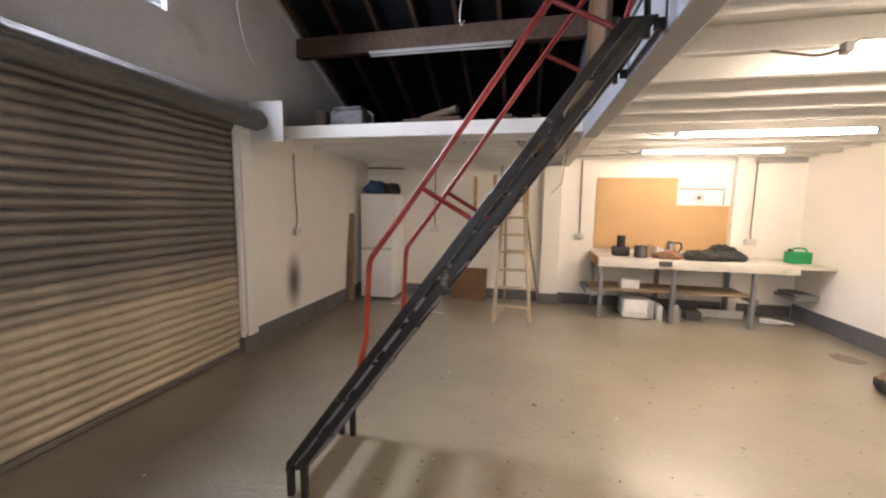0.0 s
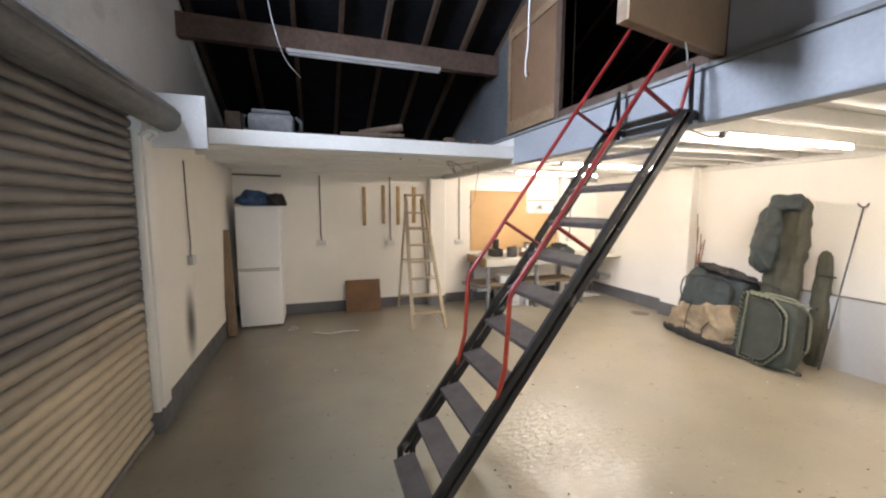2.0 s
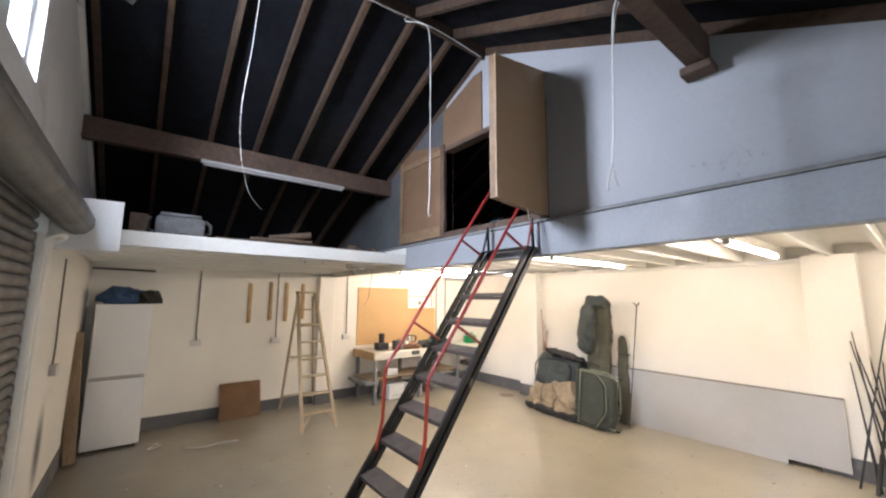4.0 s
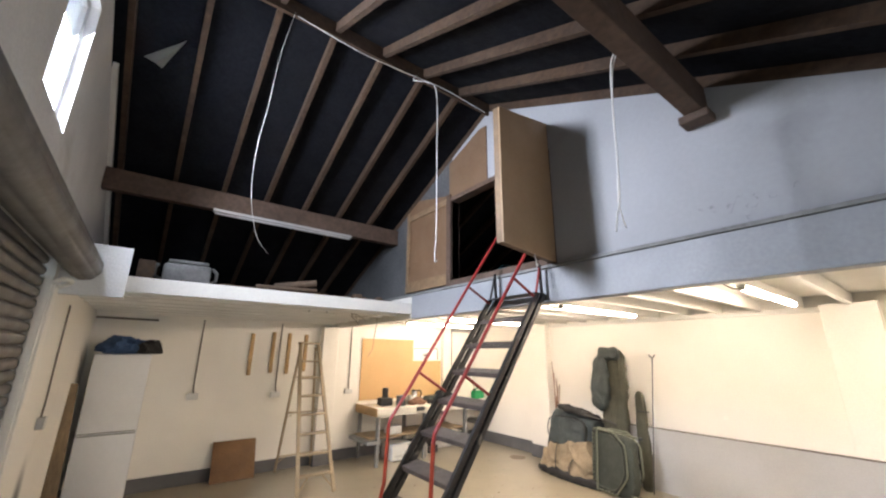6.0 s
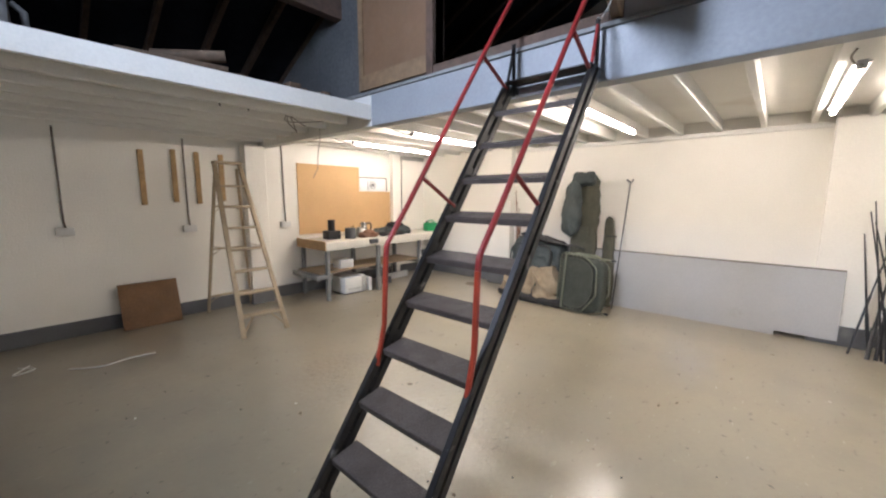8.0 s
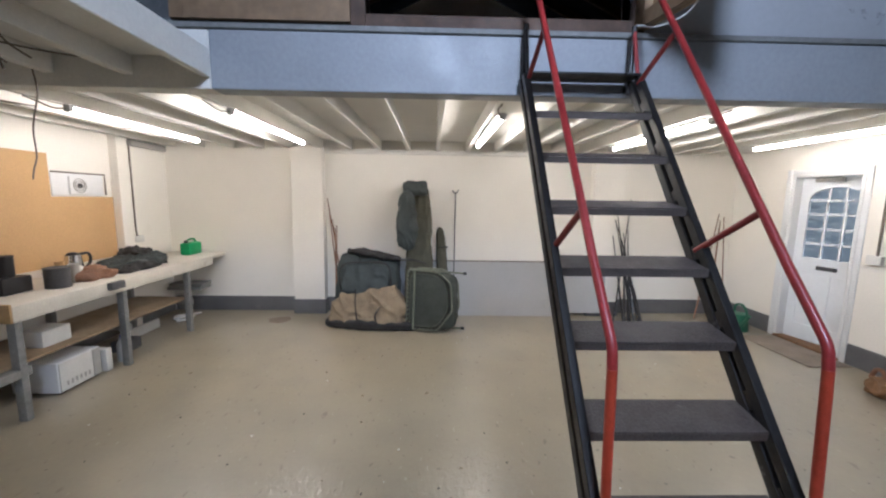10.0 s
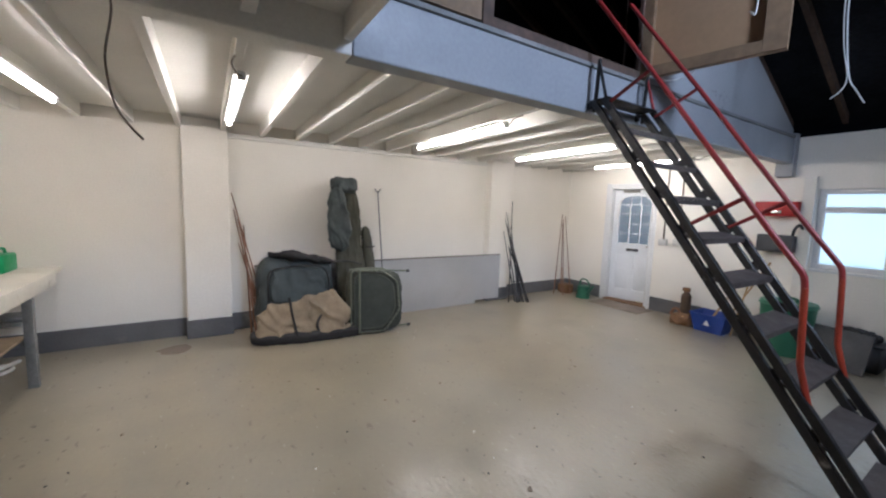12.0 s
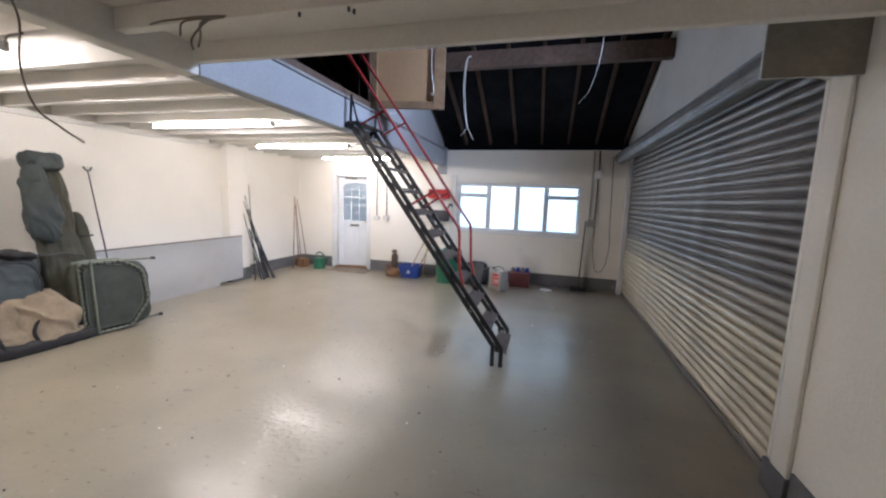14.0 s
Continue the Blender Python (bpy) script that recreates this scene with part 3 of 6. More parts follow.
setting("wall_loft", b, M_GREYWALL, "blue-grey plastered wall of the loft room", "wall")
# north end of the plaster wall, its dimness put into a darker colour
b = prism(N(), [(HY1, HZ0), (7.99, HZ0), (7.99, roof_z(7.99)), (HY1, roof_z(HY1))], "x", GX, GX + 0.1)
setting("wall_loft_boarding", b, M_SHADED_PLASTER, "grey plaster wall of the loft room over the storage loft, shade in its colour", "wall")
b = box(N(), GX + 0.1, XE, YS, YN, 2.475, 2.50)
setting("floor_loft_room", b, M_BROWN, "dark board floor of the loft room", "floor")
b = box(N(), GX + 0.1, XE, YS, YN, 2.445, 2.472)
setting("ceiling_workshop", b, M_CEIL, "white painted ceiling boards between the joists", "ceiling")
jy = 0.16
while jy < YN - 0.1:
    b = box(N(), BEAM_X + 0.122, XE, jy - 0.024, jy + 0.024, 2.315, 2.443, 0.003)
    setting("ceiling_joist", b, M_CEIL, "white painted ceiling joist", "joist")
    jy += 0.405
b = box(N(), XE - 0.05, XE - 0.002, 2.03, 5.78, 2.26, 2.312, 0.004)
setting("trim_wall_plate", b, M_CEIL, "white painted wall plate under the joists", "trim")

# loft over the fridge bay
b = box(N(), XW, BEAM_X, LOFT_Y, LOFT_Y + 0.045, 2.265, 2.405, 0.006)
setting("trim_loft_fascia", b, M_CEIL, "white painted fascia board of the storage loft", "fascia")
b = box(N(), XW, BEAM_X, LOFT_Y + 0.047, YN, 2.366, 2.38)
setting("ceiling_loft", b, M_CEIL, "white painted underside of the storage loft", "ceiling")
for k in range(6):
    jy = LOFT_Y + 0.42 + 0.40 * k
    b = box(N(), XW, BEAM_X, jy - 0.028, jy + 0.028, 2.268, 2.364, 0.004)
    setting("loft_joist", b, M_CEIL, "white painted joist under the storage loft", "joist")
b = box(N(), XW, BEAM_X, LOFT_Y + 0.047, YN, 2.382, 2.40)
setting("floor_loft", b, M_BROWN, "brown board floor of the storage loft", "floor")

# gable window and south window
def casement(name, lab, axis, u0, u1, v0, v1, w, mullions, transoms, pane_mat):
    """A window with frame, sill and panes; axis 'y': lies in a wall of constant y."""
    at = ((u0 + u1) / 2, w, v0) if axis == "y" else (w, (u0 + u1) / 2, v0)
    root = tagged(thing(name, at, lab, "window"), kind="structure")

    def bar(bm, a0, a1, c0, c1, d0=-0.03, d1=0.03):
        return box(bm, a0, a1, w + d0, w + d1, c0, c1, 0.005) if axis == "y" else box(bm, w + d0, w + d1, a0, a1, c0, c1, 0.005)
    f = N()
    t = 0.062
    bar(f, u0, u1, v0, v0 + t), bar(f, u0, u1, v1 - t, v1), bar(f, u0, u0 + t, v0 + t, v1 - t), bar(f, u1 - t, u1, v0 + t, v1 - t)
    for m in mullions:
        bar(f, m - 0.042, m + 0.042, v0 + t, v1 - t)
    part("window_frame", f, M_UPVC, root, "white painted frame")
    edges = [u0 + t] + [e for m in mullions for e in (m - 0.042, m + 0.042)] + [u1 - t]
    for i in range(0, len(edges), 2):
        a0, a1 = edges[i], edges[i + 1]
        spans = [(v0 + t, v1 - t)]
        if i // 2 in transoms:
            tz = transoms[i // 2]
            part("transom", bar(N(), a0, a1, tz - 0.034, tz + 0.034), M_UPVC, root)
            spans = [(v0 + t, tz - 0.034), (tz + 0.034, v1 - t)]
        for c0, c1 in spans:
            p = part("pane", bar(N(), a0, a1, c0, c1, -0.004, 0.004), pane_mat[i // 2 % len(pane_mat)], root, "frosted glass")
            p.visible_shadow = False
    part("window_sill", bar(N(), u0, u1, v0 - 0.03, v0 - 0.002, -0.04, 0.085 if axis == "y" else 0.05), M_UPVC, root)
    return root


win = casement("window_1", "white framed window with four frosted panes", "y", WX0, WX1, WZ0, WZ1, -0.17, [1.80, 2.33, 2.88], {0: 1.66, 3: 1.66}, (M_FROST_TEAL, M_FROST_TEAL, M_FROST, M_FROST_TEAL))
for k in range(6):
    b = N()
    box(b, 1.93 + k * 0.05, 1.955 + k * 0.05, -0.1655, -0.1645, 1.605 + 0.012 * (k % 2), 1.622 + 0.012 * (k % 2))
    part("sticker_mark", b, M_GREYWOOD, win, "small dark marks on the pane")
casement("window_2", "small bright window high in the gable", "x", GY0, GY1, GZ0, GZ1, 0.36, [], {}, (M_CLEAR,))

# south door with its frame
door = tagged(thing("door_1", (5.81, -0.16, 0.03), "white half-glazed door standing slightly ajar", "door"), kind="structure")
b = N()
box(b, DX0, DX0 + 0.035, -0.24, YS + 0.02, 0.03, DZ1, 0.004), box(b, DX1 - 0.035, DX1, -0.24, YS + 0.02, 0.03, DZ1, 0.004), box(b, DX0 + 0.035, DX1 - 0.035, -0.24, YS + 0.02, DZ1 - 0.035, DZ1, 0.004)
part("door_frame", b, M_UPVC, door)
b = N()
box(b, DX1 + 0.001, DX1 + 0.075, YS, YS + 0.028, 0.0, DZ1 + 0.06, 0.005), box(b, DX0 - 0.055, DX0 - 0.001, YS, YS + 0.016, 0.0, DZ1 + 0.05, 0.005), box(b, DX0, DX1, YS, YS + 0.02, DZ1 + 0.002, DZ1 + 0.05, 0.005)
part("architrave", b, M_UPVC, door)
part("threshold", box(N(), DX0, DX1, -0.38, YS + 0.03, 0.0, 0.028, 0.006), M_BROWN, door, "worn brown threshold")
lx0, lx1, lz0, lz1, ly0, ly1 = DX0 + 0.037, DX1 - 0.037, 0.035, DZ1 - 0.038, -0.205, -0.165
gz0, gz1 = 1.03, 1.86
b = N()
box(b, lx0, lx0 + 0.09, ly0, ly1, lz0, lz1, 0.003), box(b, lx1 - 0.09, lx1, ly0, ly1, lz0, lz1, 0.003)
box(b, lx0 + 0.09, lx1 - 0.09, ly0, ly1, 0.84, gz0, 0.003), box(b, lx0 + 0.09, lx1 - 0.09, ly0, ly1, lz0, 0.22, 0.003)
cx = (lx0 + lx1) / 2
box(b, cx - 0.045, cx + 0.045, ly0, ly1, 0.22, 0.84, 0.003)
arc = [(lx0 + 0.09, lz1), (lx0 + 0.09, 1.70)] + [(cx - (cx - lx0 - 0.09) * math.cos(a), 1.70 + 0.15 * math.sin(a)) for a in (math.pi * k / 12 for k in range(1, 12))] + [(lx1 - 0.09, 1.70), (lx1 - 0.09, lz1)]
prism(b, arc, "y", ly0, ly1)
leaf = part("leaf", b, M_DOOR, door, smooth=False)
b = N()
for i in (1, 2):
    x = lx0 + 0.09 + (lx1 - lx0 - 0.18) * i / 3
    box(b, x - 0.011, x + 0.011, ly0 + 0.004, ly1 - 0.004, gz0, 1.70)
    box(b, x - 0.011 + (i - 1.5) * -0.02, x + 0.011 + (i - 1.5) * -0.02, ly0 + 0.004, ly1 - 0.004, 1.70, 1.84)
for z in (1.20, 1.37, 1.54, 1.70):
    box(b, lx0 + 0.09, lx1 - 0.09, ly0 + 0.006, ly1 - 0.006, z - 0.011, z + 0.011)
part("glazing_bars", b, M_DOOR, door)
for i in range(3):
    a0 = lx0 + 0.092 + (lx1 - lx0 - 0.184) * i / 3
    a1 = lx0 + 0.092 + (lx1 - lx0 - 0.184) * (i + 1) / 3
    zs = [gz0, 1.20, 1.37, 1.54, 1.70, 1.85]
    for z0, z1 in zip(zs, zs[1:]):
        p = part("pane", box(N(), a0, a1, -0.189, -0.183, z0, z1), M_DOORGLASS, door, "blue obscured glass")
        p.visible_shadow = False
for x0, x1 in ((lx0 + 0.09, cx - 0.045), (cx + 0.045, lx1 - 0.09)):
    part("panel", box(N(), x0, x1, ly0 + 0.012, ly1 - 0.010, 0.22, 0.84, 0.004), M_DOOR, door)
part("letterbox", box(N(), cx - 0.10, cx + 0.10, ly1, ly1 + 0.012, 0.90, 0.945, 0.004), M_DARKGREY, door, "dark metal letterbox")
b = cyl(N(), (lx0 + 0.04, ly1, 1.0), (lx0 + 0.04, ly1 + 0.045, 1.0), 0.012)
box(b, lx0 + 0.03, lx0 + 0.13, ly1 + 0.035, ly1 + 0.05, 0.99, 1.01, 0.004)
part("door_handle", b, M_CHROME, door, "metal lever handle")
part("door_closer", box(N(), cx - 0.05, cx + 0.20, ly1, ly1 + 0.05, lz1 - 0.05, lz1 - 0.005, 0.004), M_GREYPLAS, door, "grey door closer")

swing = Matrix.Translation((lx1, -0.185, 0)) @ Matrix.Rotation(radians(12), 4, "Z") @ Matrix.Translation((-lx1, 0.185, 0))
for o in door.children:
    if o.name.split(".")[0] in ("leaf", "glazing_bars", "pane", "panel", "letterbox", "door_handle", "door_closer"):
        o.data.transform(swing)

# roller shutter
shutter = thing("roller_shutter", (0.40, 2.45, 0.0), "closed grey steel roller shutter with beige lower slats", "roller shutter")
SL = 0.0765
slat_bm = N()
outline = [(0.0, 0.0), (0.001, 0.004)] + [(0.006 + 0.027 * math.sin(math.pi * (0.06 + 0.88 * k / 10)) ** 0.7, 0.005 + (SL - 0.008) * k / 10) for k in range(11)] + [(0.001, SL - 0.002), (0.0, SL), (-0.006, SL), (-0.006, 0.0)]
prism(slat_bm, outline, "y", SH0, SH1)
slat_me = finish(slat_bm, "slat", M_SHUTTER, True)
# slats: ten beige at the bottom, three of a middle tone, grey above
beige_me = slat_me.copy()
beige_me.materials[0] = M_BEIGE_SLAT
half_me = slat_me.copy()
half_me.materials[0] = M_MID_SLAT
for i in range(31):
    s = new("slat", beige_me if i < 10 else half_me if i < 13 else slat_me)
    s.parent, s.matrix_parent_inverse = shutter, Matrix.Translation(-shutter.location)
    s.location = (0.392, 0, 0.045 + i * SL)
part("bottom_rail", box(N(), 0.38, 0.425, SH0, SH1, 0.002, 0.046, 0.006), M_SHUTTER, shutter)
ring = []
for k in range(88):
    a = 2 * math.pi * k / 88
    r = 0.094 + 0.007 * abs(math.sin(4.5 * a)) ** 0.6
    ring.append((0.60 + r * math.cos(a), 2.375 + r * math.sin(a)))
b = prism(N(), ring, "y", 0.02, 4.985)
roll = part("roll", b, M_DRUM, shutter, "curtain rolled on its barrel")
part("axle_end", cyl(N(), (0.60, -0.06, 2.375), (0.60, 0.02, 2.375), 0.075, 20), M_BLACK, shutter, "black barrel end")
part("axle_end", cyl(N(), (0.60, 4.985, 2.375), (0.60, 5.034, 2.375), 0.08, 20), M_BLACK, shutter, "black barrel end")
part("guide", box(N(), 0.385, 0.453, SH1 + 0.001, SH1 + 0.018, 0.17, 2.26, 0.003), M_WALL, shutter, "white painted guide channel")
part("guide_lip", box(N(), 0.427, 0.474, SH1 - 0.035, SH1 - 0.001, 0.17, 2.26, 0.004), M_WALL, shutter, "white painted guide lip")
part("guide_flange", box(N(), 0.462, 0.486, SH1 + 0.021, 5.03, 0.17, 2.26, 0.006), M_WALL, shutter, "white painted flange")
part("guide_foot", box(N(), 0.39, 0.492, SH1 - 0.04, 5.035, 0.0, 0.168, 0.004), M_PLINTH, shutter, "grey painted foot")
part("guide", box(N(), 0.39, 0.49, SH0 - 0.05, SH0 + 0.03, 0.0, 2.30, 0.004), M_UPVC, shutter)
b = tube(N(), curve_points([(0.47, SH1 - 0.02, 2.22), (0.53, SH1 - 0.03, 2.25), (0.56, SH1 + 0.03, 2.24), (0.50, SH1 + 0.06, 2.20)]), 0.016)
part("guide_mouth", b, M_WALL, shutter, "white bell mouth of the guide")
b = box(N(), XW, 0.85, 5.035, 5.050, 2.17, 2.57, 0.003)
setting("trim_shutter_end", b, M_GABLE, "white painted end plate of the shutter roll", "end plate")
b = box(N(), XW, 0.85, 5.051, 5.062, 2.17, 2.57, 0.003)
setting("trim_shutter_end_back", b, M_ENDBOARD, "bare olive-brown back of the shutter end plate", "end plate")

# ---- steel stair to the loft room ----
stair = thing("steel_stair", (2.9, 3.52, 0.0), "steep black steel stair with red tubular handrails", "stair")
STY0, STY1 = 3.25, 3.80
SG = 1.39                                     # rise over run
SDX, SDZ = 1 / math.hypot(1, SG), SG / math.hypot(1, SG)


def on_string(z):
    """x of the front edge of the front bar at height z."""
    return 2.082 + (z - 0.17) / SG


def flat_bar(y, off, w=0.041, t=0.030):
    """One bent flat bar: upright foot, then the slope; off is its distance behind the front edge, square to the slope."""
    bm = N()
    dx = off * math.hypot(1, SG) / SG
    z_top = 2.27
    x0 = 2.082 + off * 1.25
    zb = 0.17 + off * 0.30
    x1 = on_string(z_top) + dx
    wx = w * math.hypot(1, SG) / SG
    f = 0.036
    prism(bm, [(x0, 0.0), (x0 + f, 0.0), (x0 + f, zb), (x1 + wx, z_top), (x1, z_top), (x0, zb + 0.02)], "y", y - t / 2, y + t / 2)
    bmesh.ops.bevel(bm, geom=bm.edges[:], offset=0.003, segments=1, affect="EDGES")
    return bm


for y in (STY0, STY1):
    for off in (0.0, 0.065):
        part("string_bar", flat_bar(y - 0.008 if y < 3.5 else y + 0.008, off), M_STEEL, stair, smooth=False)
    # packing blocks that close the gap between the two bars at each tread
    for k in range(10):
        z = 0.14 + 0.214 * k + 0.03
        x = on_string(z) + 0.064
        b = box(N(), -0.028, 0.028, y - 0.004, y + 0.004, -0.0125, 0.0125)
        bmesh.ops.transform(b, matrix=Matrix.Translation((x + 0.004, 0, z + 0.012)) @ Matrix.Rotation(-math.atan(SG), 4, "Y"), verts=b.verts)
        part("spacer", b, M_STEEL, stair, smooth=False)
for k in range(10):
    z = 0.14 + 0.214 * k
    x = on_string(z) - 0.008
    tip = Matrix.Translation((x + 0.138, 0, z + 0.022)) @ Matrix.Rotation(radians(-11), 4, "Y")
    b = N()
    box(b, -0.14, 0, STY0 + 0.008, STY1 - 0.008, -0.006, 0, 0.002)
    box(b, -0.14, -0.134, STY0 + 0.008, STY1 - 0.008, -0.032, -0.007)
    bmesh.ops.transform(b, matrix=tip, verts=b.verts)
    tr = part("tread", b, M_TREAD, stair, "worn dark grey steel tread", smooth=False)
    for y in (STY0 + 0.01, STY1 - 0.04):
        b = box(N(), -0.105, -0.012, y, y + 0.03, -0.016, -0.0065)
        bmesh.ops.transform(b, matrix=tip, verts=b.verts)
        part("tread_bracket", b, M_STEEL, tr)
xt = on_string(2.27)
b = box(N(), xt - 0.005, xt + 0.135, STY0 - 0.008, STY1 + 0.008, 2.271, 2.281, 0.003)
part("top_plate", b, M_STEEL, stair)
for y in (STY0, STY1):
    yo = y - 0.006 if y < 3.5 else y
    b = N()
    tube(b, [(xt + 0.10, y, 2.20), (xt + 0.085, y, 2.53)], 0.013)
    part("top_post", b, M_STEEL, stair)
    b = box(N(), xt + 0.12, BEAM_X - 0.001, y - 0.006, y + 0.006, 2.225, 2.27, 0.002)
    part("beam_bracket", b, M_STEEL, stair)
    low = [(on_string(0.70) + 0.02, yo, 0.70), (2.535, yo, 0.9), (2.552, yo, 1.24)]
    high = curve_points([(2.552, yo, 1.24), (2.562, yo, 1.295), (2.595, yo, 1.345), (2.70, yo, 1.485)], 5) + [(3.33, yo, 2.37), (3.45, yo, 2.535), (3.86, yo, 3.10)]
    # lower post: copy of the red paint with warm orange light coloured in
    part("rail_post", tube(N(), low, 0.0132, 12), M_RED_LIT, stair, "red lower rail post with an orange glow of light in its colour")
    part("handrail", tube(N(), high, 0.0132, 12), M_RED, stair, "red painted tubular handrail")
    part("rail_strut", tube(N(), [(2.805, yo, 1.632), (on_string(1.475) + 0.05, y, 1.475)], 0.0115), M_RED, stair, "red strut")
    part("rail_strut", tube(N(), [(3.33, yo, 2.37), (on_string(2.235) + 0.03, y, 2.235)], 0.0115), M_RED, stair, "red strut")
    part("rail_strut", tube(N(), [(xt + 0.02, y, 2.275), (xt + 0.088, y, 2.52)], 0.010), M_RED if y < 3.5 else M_STEEL, stair, "strut")

# ---- open loft door and the boards round its opening ----
ldoor = thing("loft_door", (3.78, 3.10, 2.55), "tan plywood loft door standing open over the stair", "door")
b = prism(N(), [(2.94, 2.55), (3.775, 2.55), (3.775, 3.93), (2.94, 3.67)], "y", 3.03, 3.042)
part("board", b, M_LEAF, ldoor, smooth=False)
b = N()
prism(b, [(2.94, 2.55), (3.055, 2.55), (3.055, 3.70), (2.94, 3.67)], "y", 3.044, 3.09)
prism(b, [(3.70, 2.55), (3.775, 2.55), (3.775, 3.92), (3.70, 3.90)], "y", 3.044, 3.09)
box(b, 3.056, 3.699, 3.044, 3.088, 2.55, 2.625), box(b, 3.056, 3.699, 3.044, 3.088, 3.58, 3.655)
part("rail_frame", b, M_DOORWOOD, ldoor, "dull timber frame", smooth=False)
b = N()
for z in (2.75, 3.45):
    cyl(b, (3.785, 3.10, z - 0.05), (3.785, 3.10, z + 0.05), 0.010)
part("hinge", b, M_DARKGREY, ldoor, "dark hinges")
ldoor.location.y, ldoor.rotation_euler.z = 3.22, radians(11)


def boards(name, lab, pieces, material):
    root = thing(name, (GX, pieces[0][0][0][0], 2.55), lab, "panel")
    for i, (outl, x0, x1, m) in enumerate(pieces):
        part("board" if i == 0 else "batten", prism(N(), outl, "x", x0, x1), m or material, root, smooth=False)
    return root


p0, p1 = 4.70, 5.62
boards("loft_boarding", "tan plywood panel fixed beside the loft opening", [
    ([(p0, 2.56), (p1, 2.56), (p1, roof_z(p1) - 0.01), (5.35, roof_z(5.35) - 0.02), (p0, 3.70)], GX - 0.018, GX - 0.003, None),
    ([(p1 - 0.07, 2.56), (p1, 2.56), (p1, roof_z(p1) - 0.02), (p1 - 0.07, roof_z(p1) - 0.02)], GX - 0.032, GX - 0.019, M_DOORWOOD),
    ([(p0, 2.56), (p1 - 0.072, 2.56), (p1 - 0.072, 2.70), (p0, 2.70)], GX - 0.032, GX - 0.019, M_DOORWOOD),
    ([(p0, 3.58), (p1 - 0.072, 3.58), (p1 - 0.072, 3.66), (p0, 3.66)], GX - 0.032, GX - 0.019, M_DOORWOOD)], M_PLY)
boards("loft_head_boarding", "tan plywood triangle over the loft opening", [
    ([(3.98, 3.64), (4.66, 3.64), (4.66, roof_z(4.66) - 0.06), (4.10, roof_z(4.10) - 0.10), (3.98, roof_z(4.1) - 0.10)], GX - 0.018, GX - 0.003, None)], M_PLY)
b = N()
box(b, GX - 0.04, GX + 0.11, HY1 - 0.0, HY1 + 0.075, 2.536, 3.70, 0.004), box(b, GX - 0.03, GX + 0.11, HY0 - 0.07, HY0 + 0.0, 2.536, 3.66, 0.004)
box(b, GX - 0.03, GX + 0.10, HY0, HY1, 3.60, 3.655, 0.004)
box(b, GX - 0.035, GX + 0.05, HY0 + 0.001, HY1 - 0.001, 2.536, 2.60, 0.004)
setting("door_frame_loft", b, M_PURLIN, "dark timber frame of the loft opening", "door frame")
b = cyl(N(), (4.25, 4.15, 2.503), (4.25, 4.15, 2.72), 0.10, 20, 0.125)
tube(b, [(4.25 + 0.13 * math.cos(a), 4.15, 2.72 + 0.05 * math.sin(a)) for a in (math.pi * k / 10 for k in range(11))], 0.004)
solo("bucket", b, M_TEALPLAS, "dark teal plastic bucket on the loft room floor", "bucket")

# ---- lights ----
def tube_light(x0, x1, y, z=2.282, material=None):
    root = thing("tube_light", ((x0 + x1) / 2, y, 2.313), "white lit fluorescent batten under the joists", "light", "ceiling tube lights")
    b = box(N(), x0 + 0.01, x1 - 0.01, y - 0.042, y + 0.042, z + 0.017, 2.313, 0.003)
    box(b, x0 - 0.03, x0 + 0.008, y - 0.024, y + 0.024, z - 0.02, 2.313, 0.006), box(b, x1 - 0.008, x1 + 0.02, y - 0.024, y + 0.024, z - 0.02, 2.313, 0.006)
    part("fitting", b, M_GREYPLAS, root, "grey-white end caps and spine")
    part("lit_tube", cyl(N(), (x0 + 0.008, y, z - 0.004), (x1 - 0.008, y, z - 0.004), 0.018, 14), material or M_TUBE, root, "glowing tube")
    b = tube(N(), curve_points([(x0 - 0.03, y, z), (x0 - 0.10, y + 0.03, z - 0.01), (x0 - 0.18, y + 0.06, z + 0.015), (x0 - 0.28, y + 0.05, 2.31)]), 0.006)
    part("flex", b, M_CABLE_K, root, "grey supply flex")
    return root


# the first and last tube glow less than the three between
tube_light(4.68, 6.23, 7.00, material=M_TUBE_DIM), tube_light(4.68, 6.26, 5.80), tube_light(4.66, 6.27, 3.74), tube_light(4.68, 6.27, 2.10), tube_light(4.62, 6.10, 0.53, material=M_TUBE_DIM)
pl = thing("unlit_tube_light", (2.2, 5.9, 3.30), "unlit white batten light fixed under the purlin", "light")
part("fitting", box(N(), 1.40, 3.05, 5.895, 5.945, 3.29, 3.325, 0.004), M_GREYPLAS, pl)
part("tube", cyl(N(), (1.42, 5.92, 3.275), (3.03, 5.92, 3.275), 0.013), M_GREYPLAS, pl)


def cable(name, pts, r, material, lab, category="cable"):
    return solo(name, tube(N(), curve_points(pts), r, 7), material, lab, category)


rz = RIDGE_Z - 0.03
cable("hanging_cable", [(1.58, 3.93, 4.49), (1.50, 3.82, 3.97), (1.46, 3.78, 3.46), (1.427, 3.78, 3.06), (1.442, 3.78, 2.75), (1.504, 3.78, 2.5), (1.585, 3.77, 2.39)], 0.0015, M_CABLE_W, "loose white cable hanging from the roof")
cable("hanging_cable", [(2.78, 3.93, rz), (2.70, 3.85, 4.34), (2.80, 3.75, 4.30), (2.88, 3.72, 4.2), (2.895, 3.72, 3.5), (2.90, 3.72, 2.80), (2.88, 3.71, 2.60), (2.885, 3.71, 2.52), (2.905, 3.71, 2.54)], 0.004, M_CABLE_W, "loose white cable hanging from the roof")
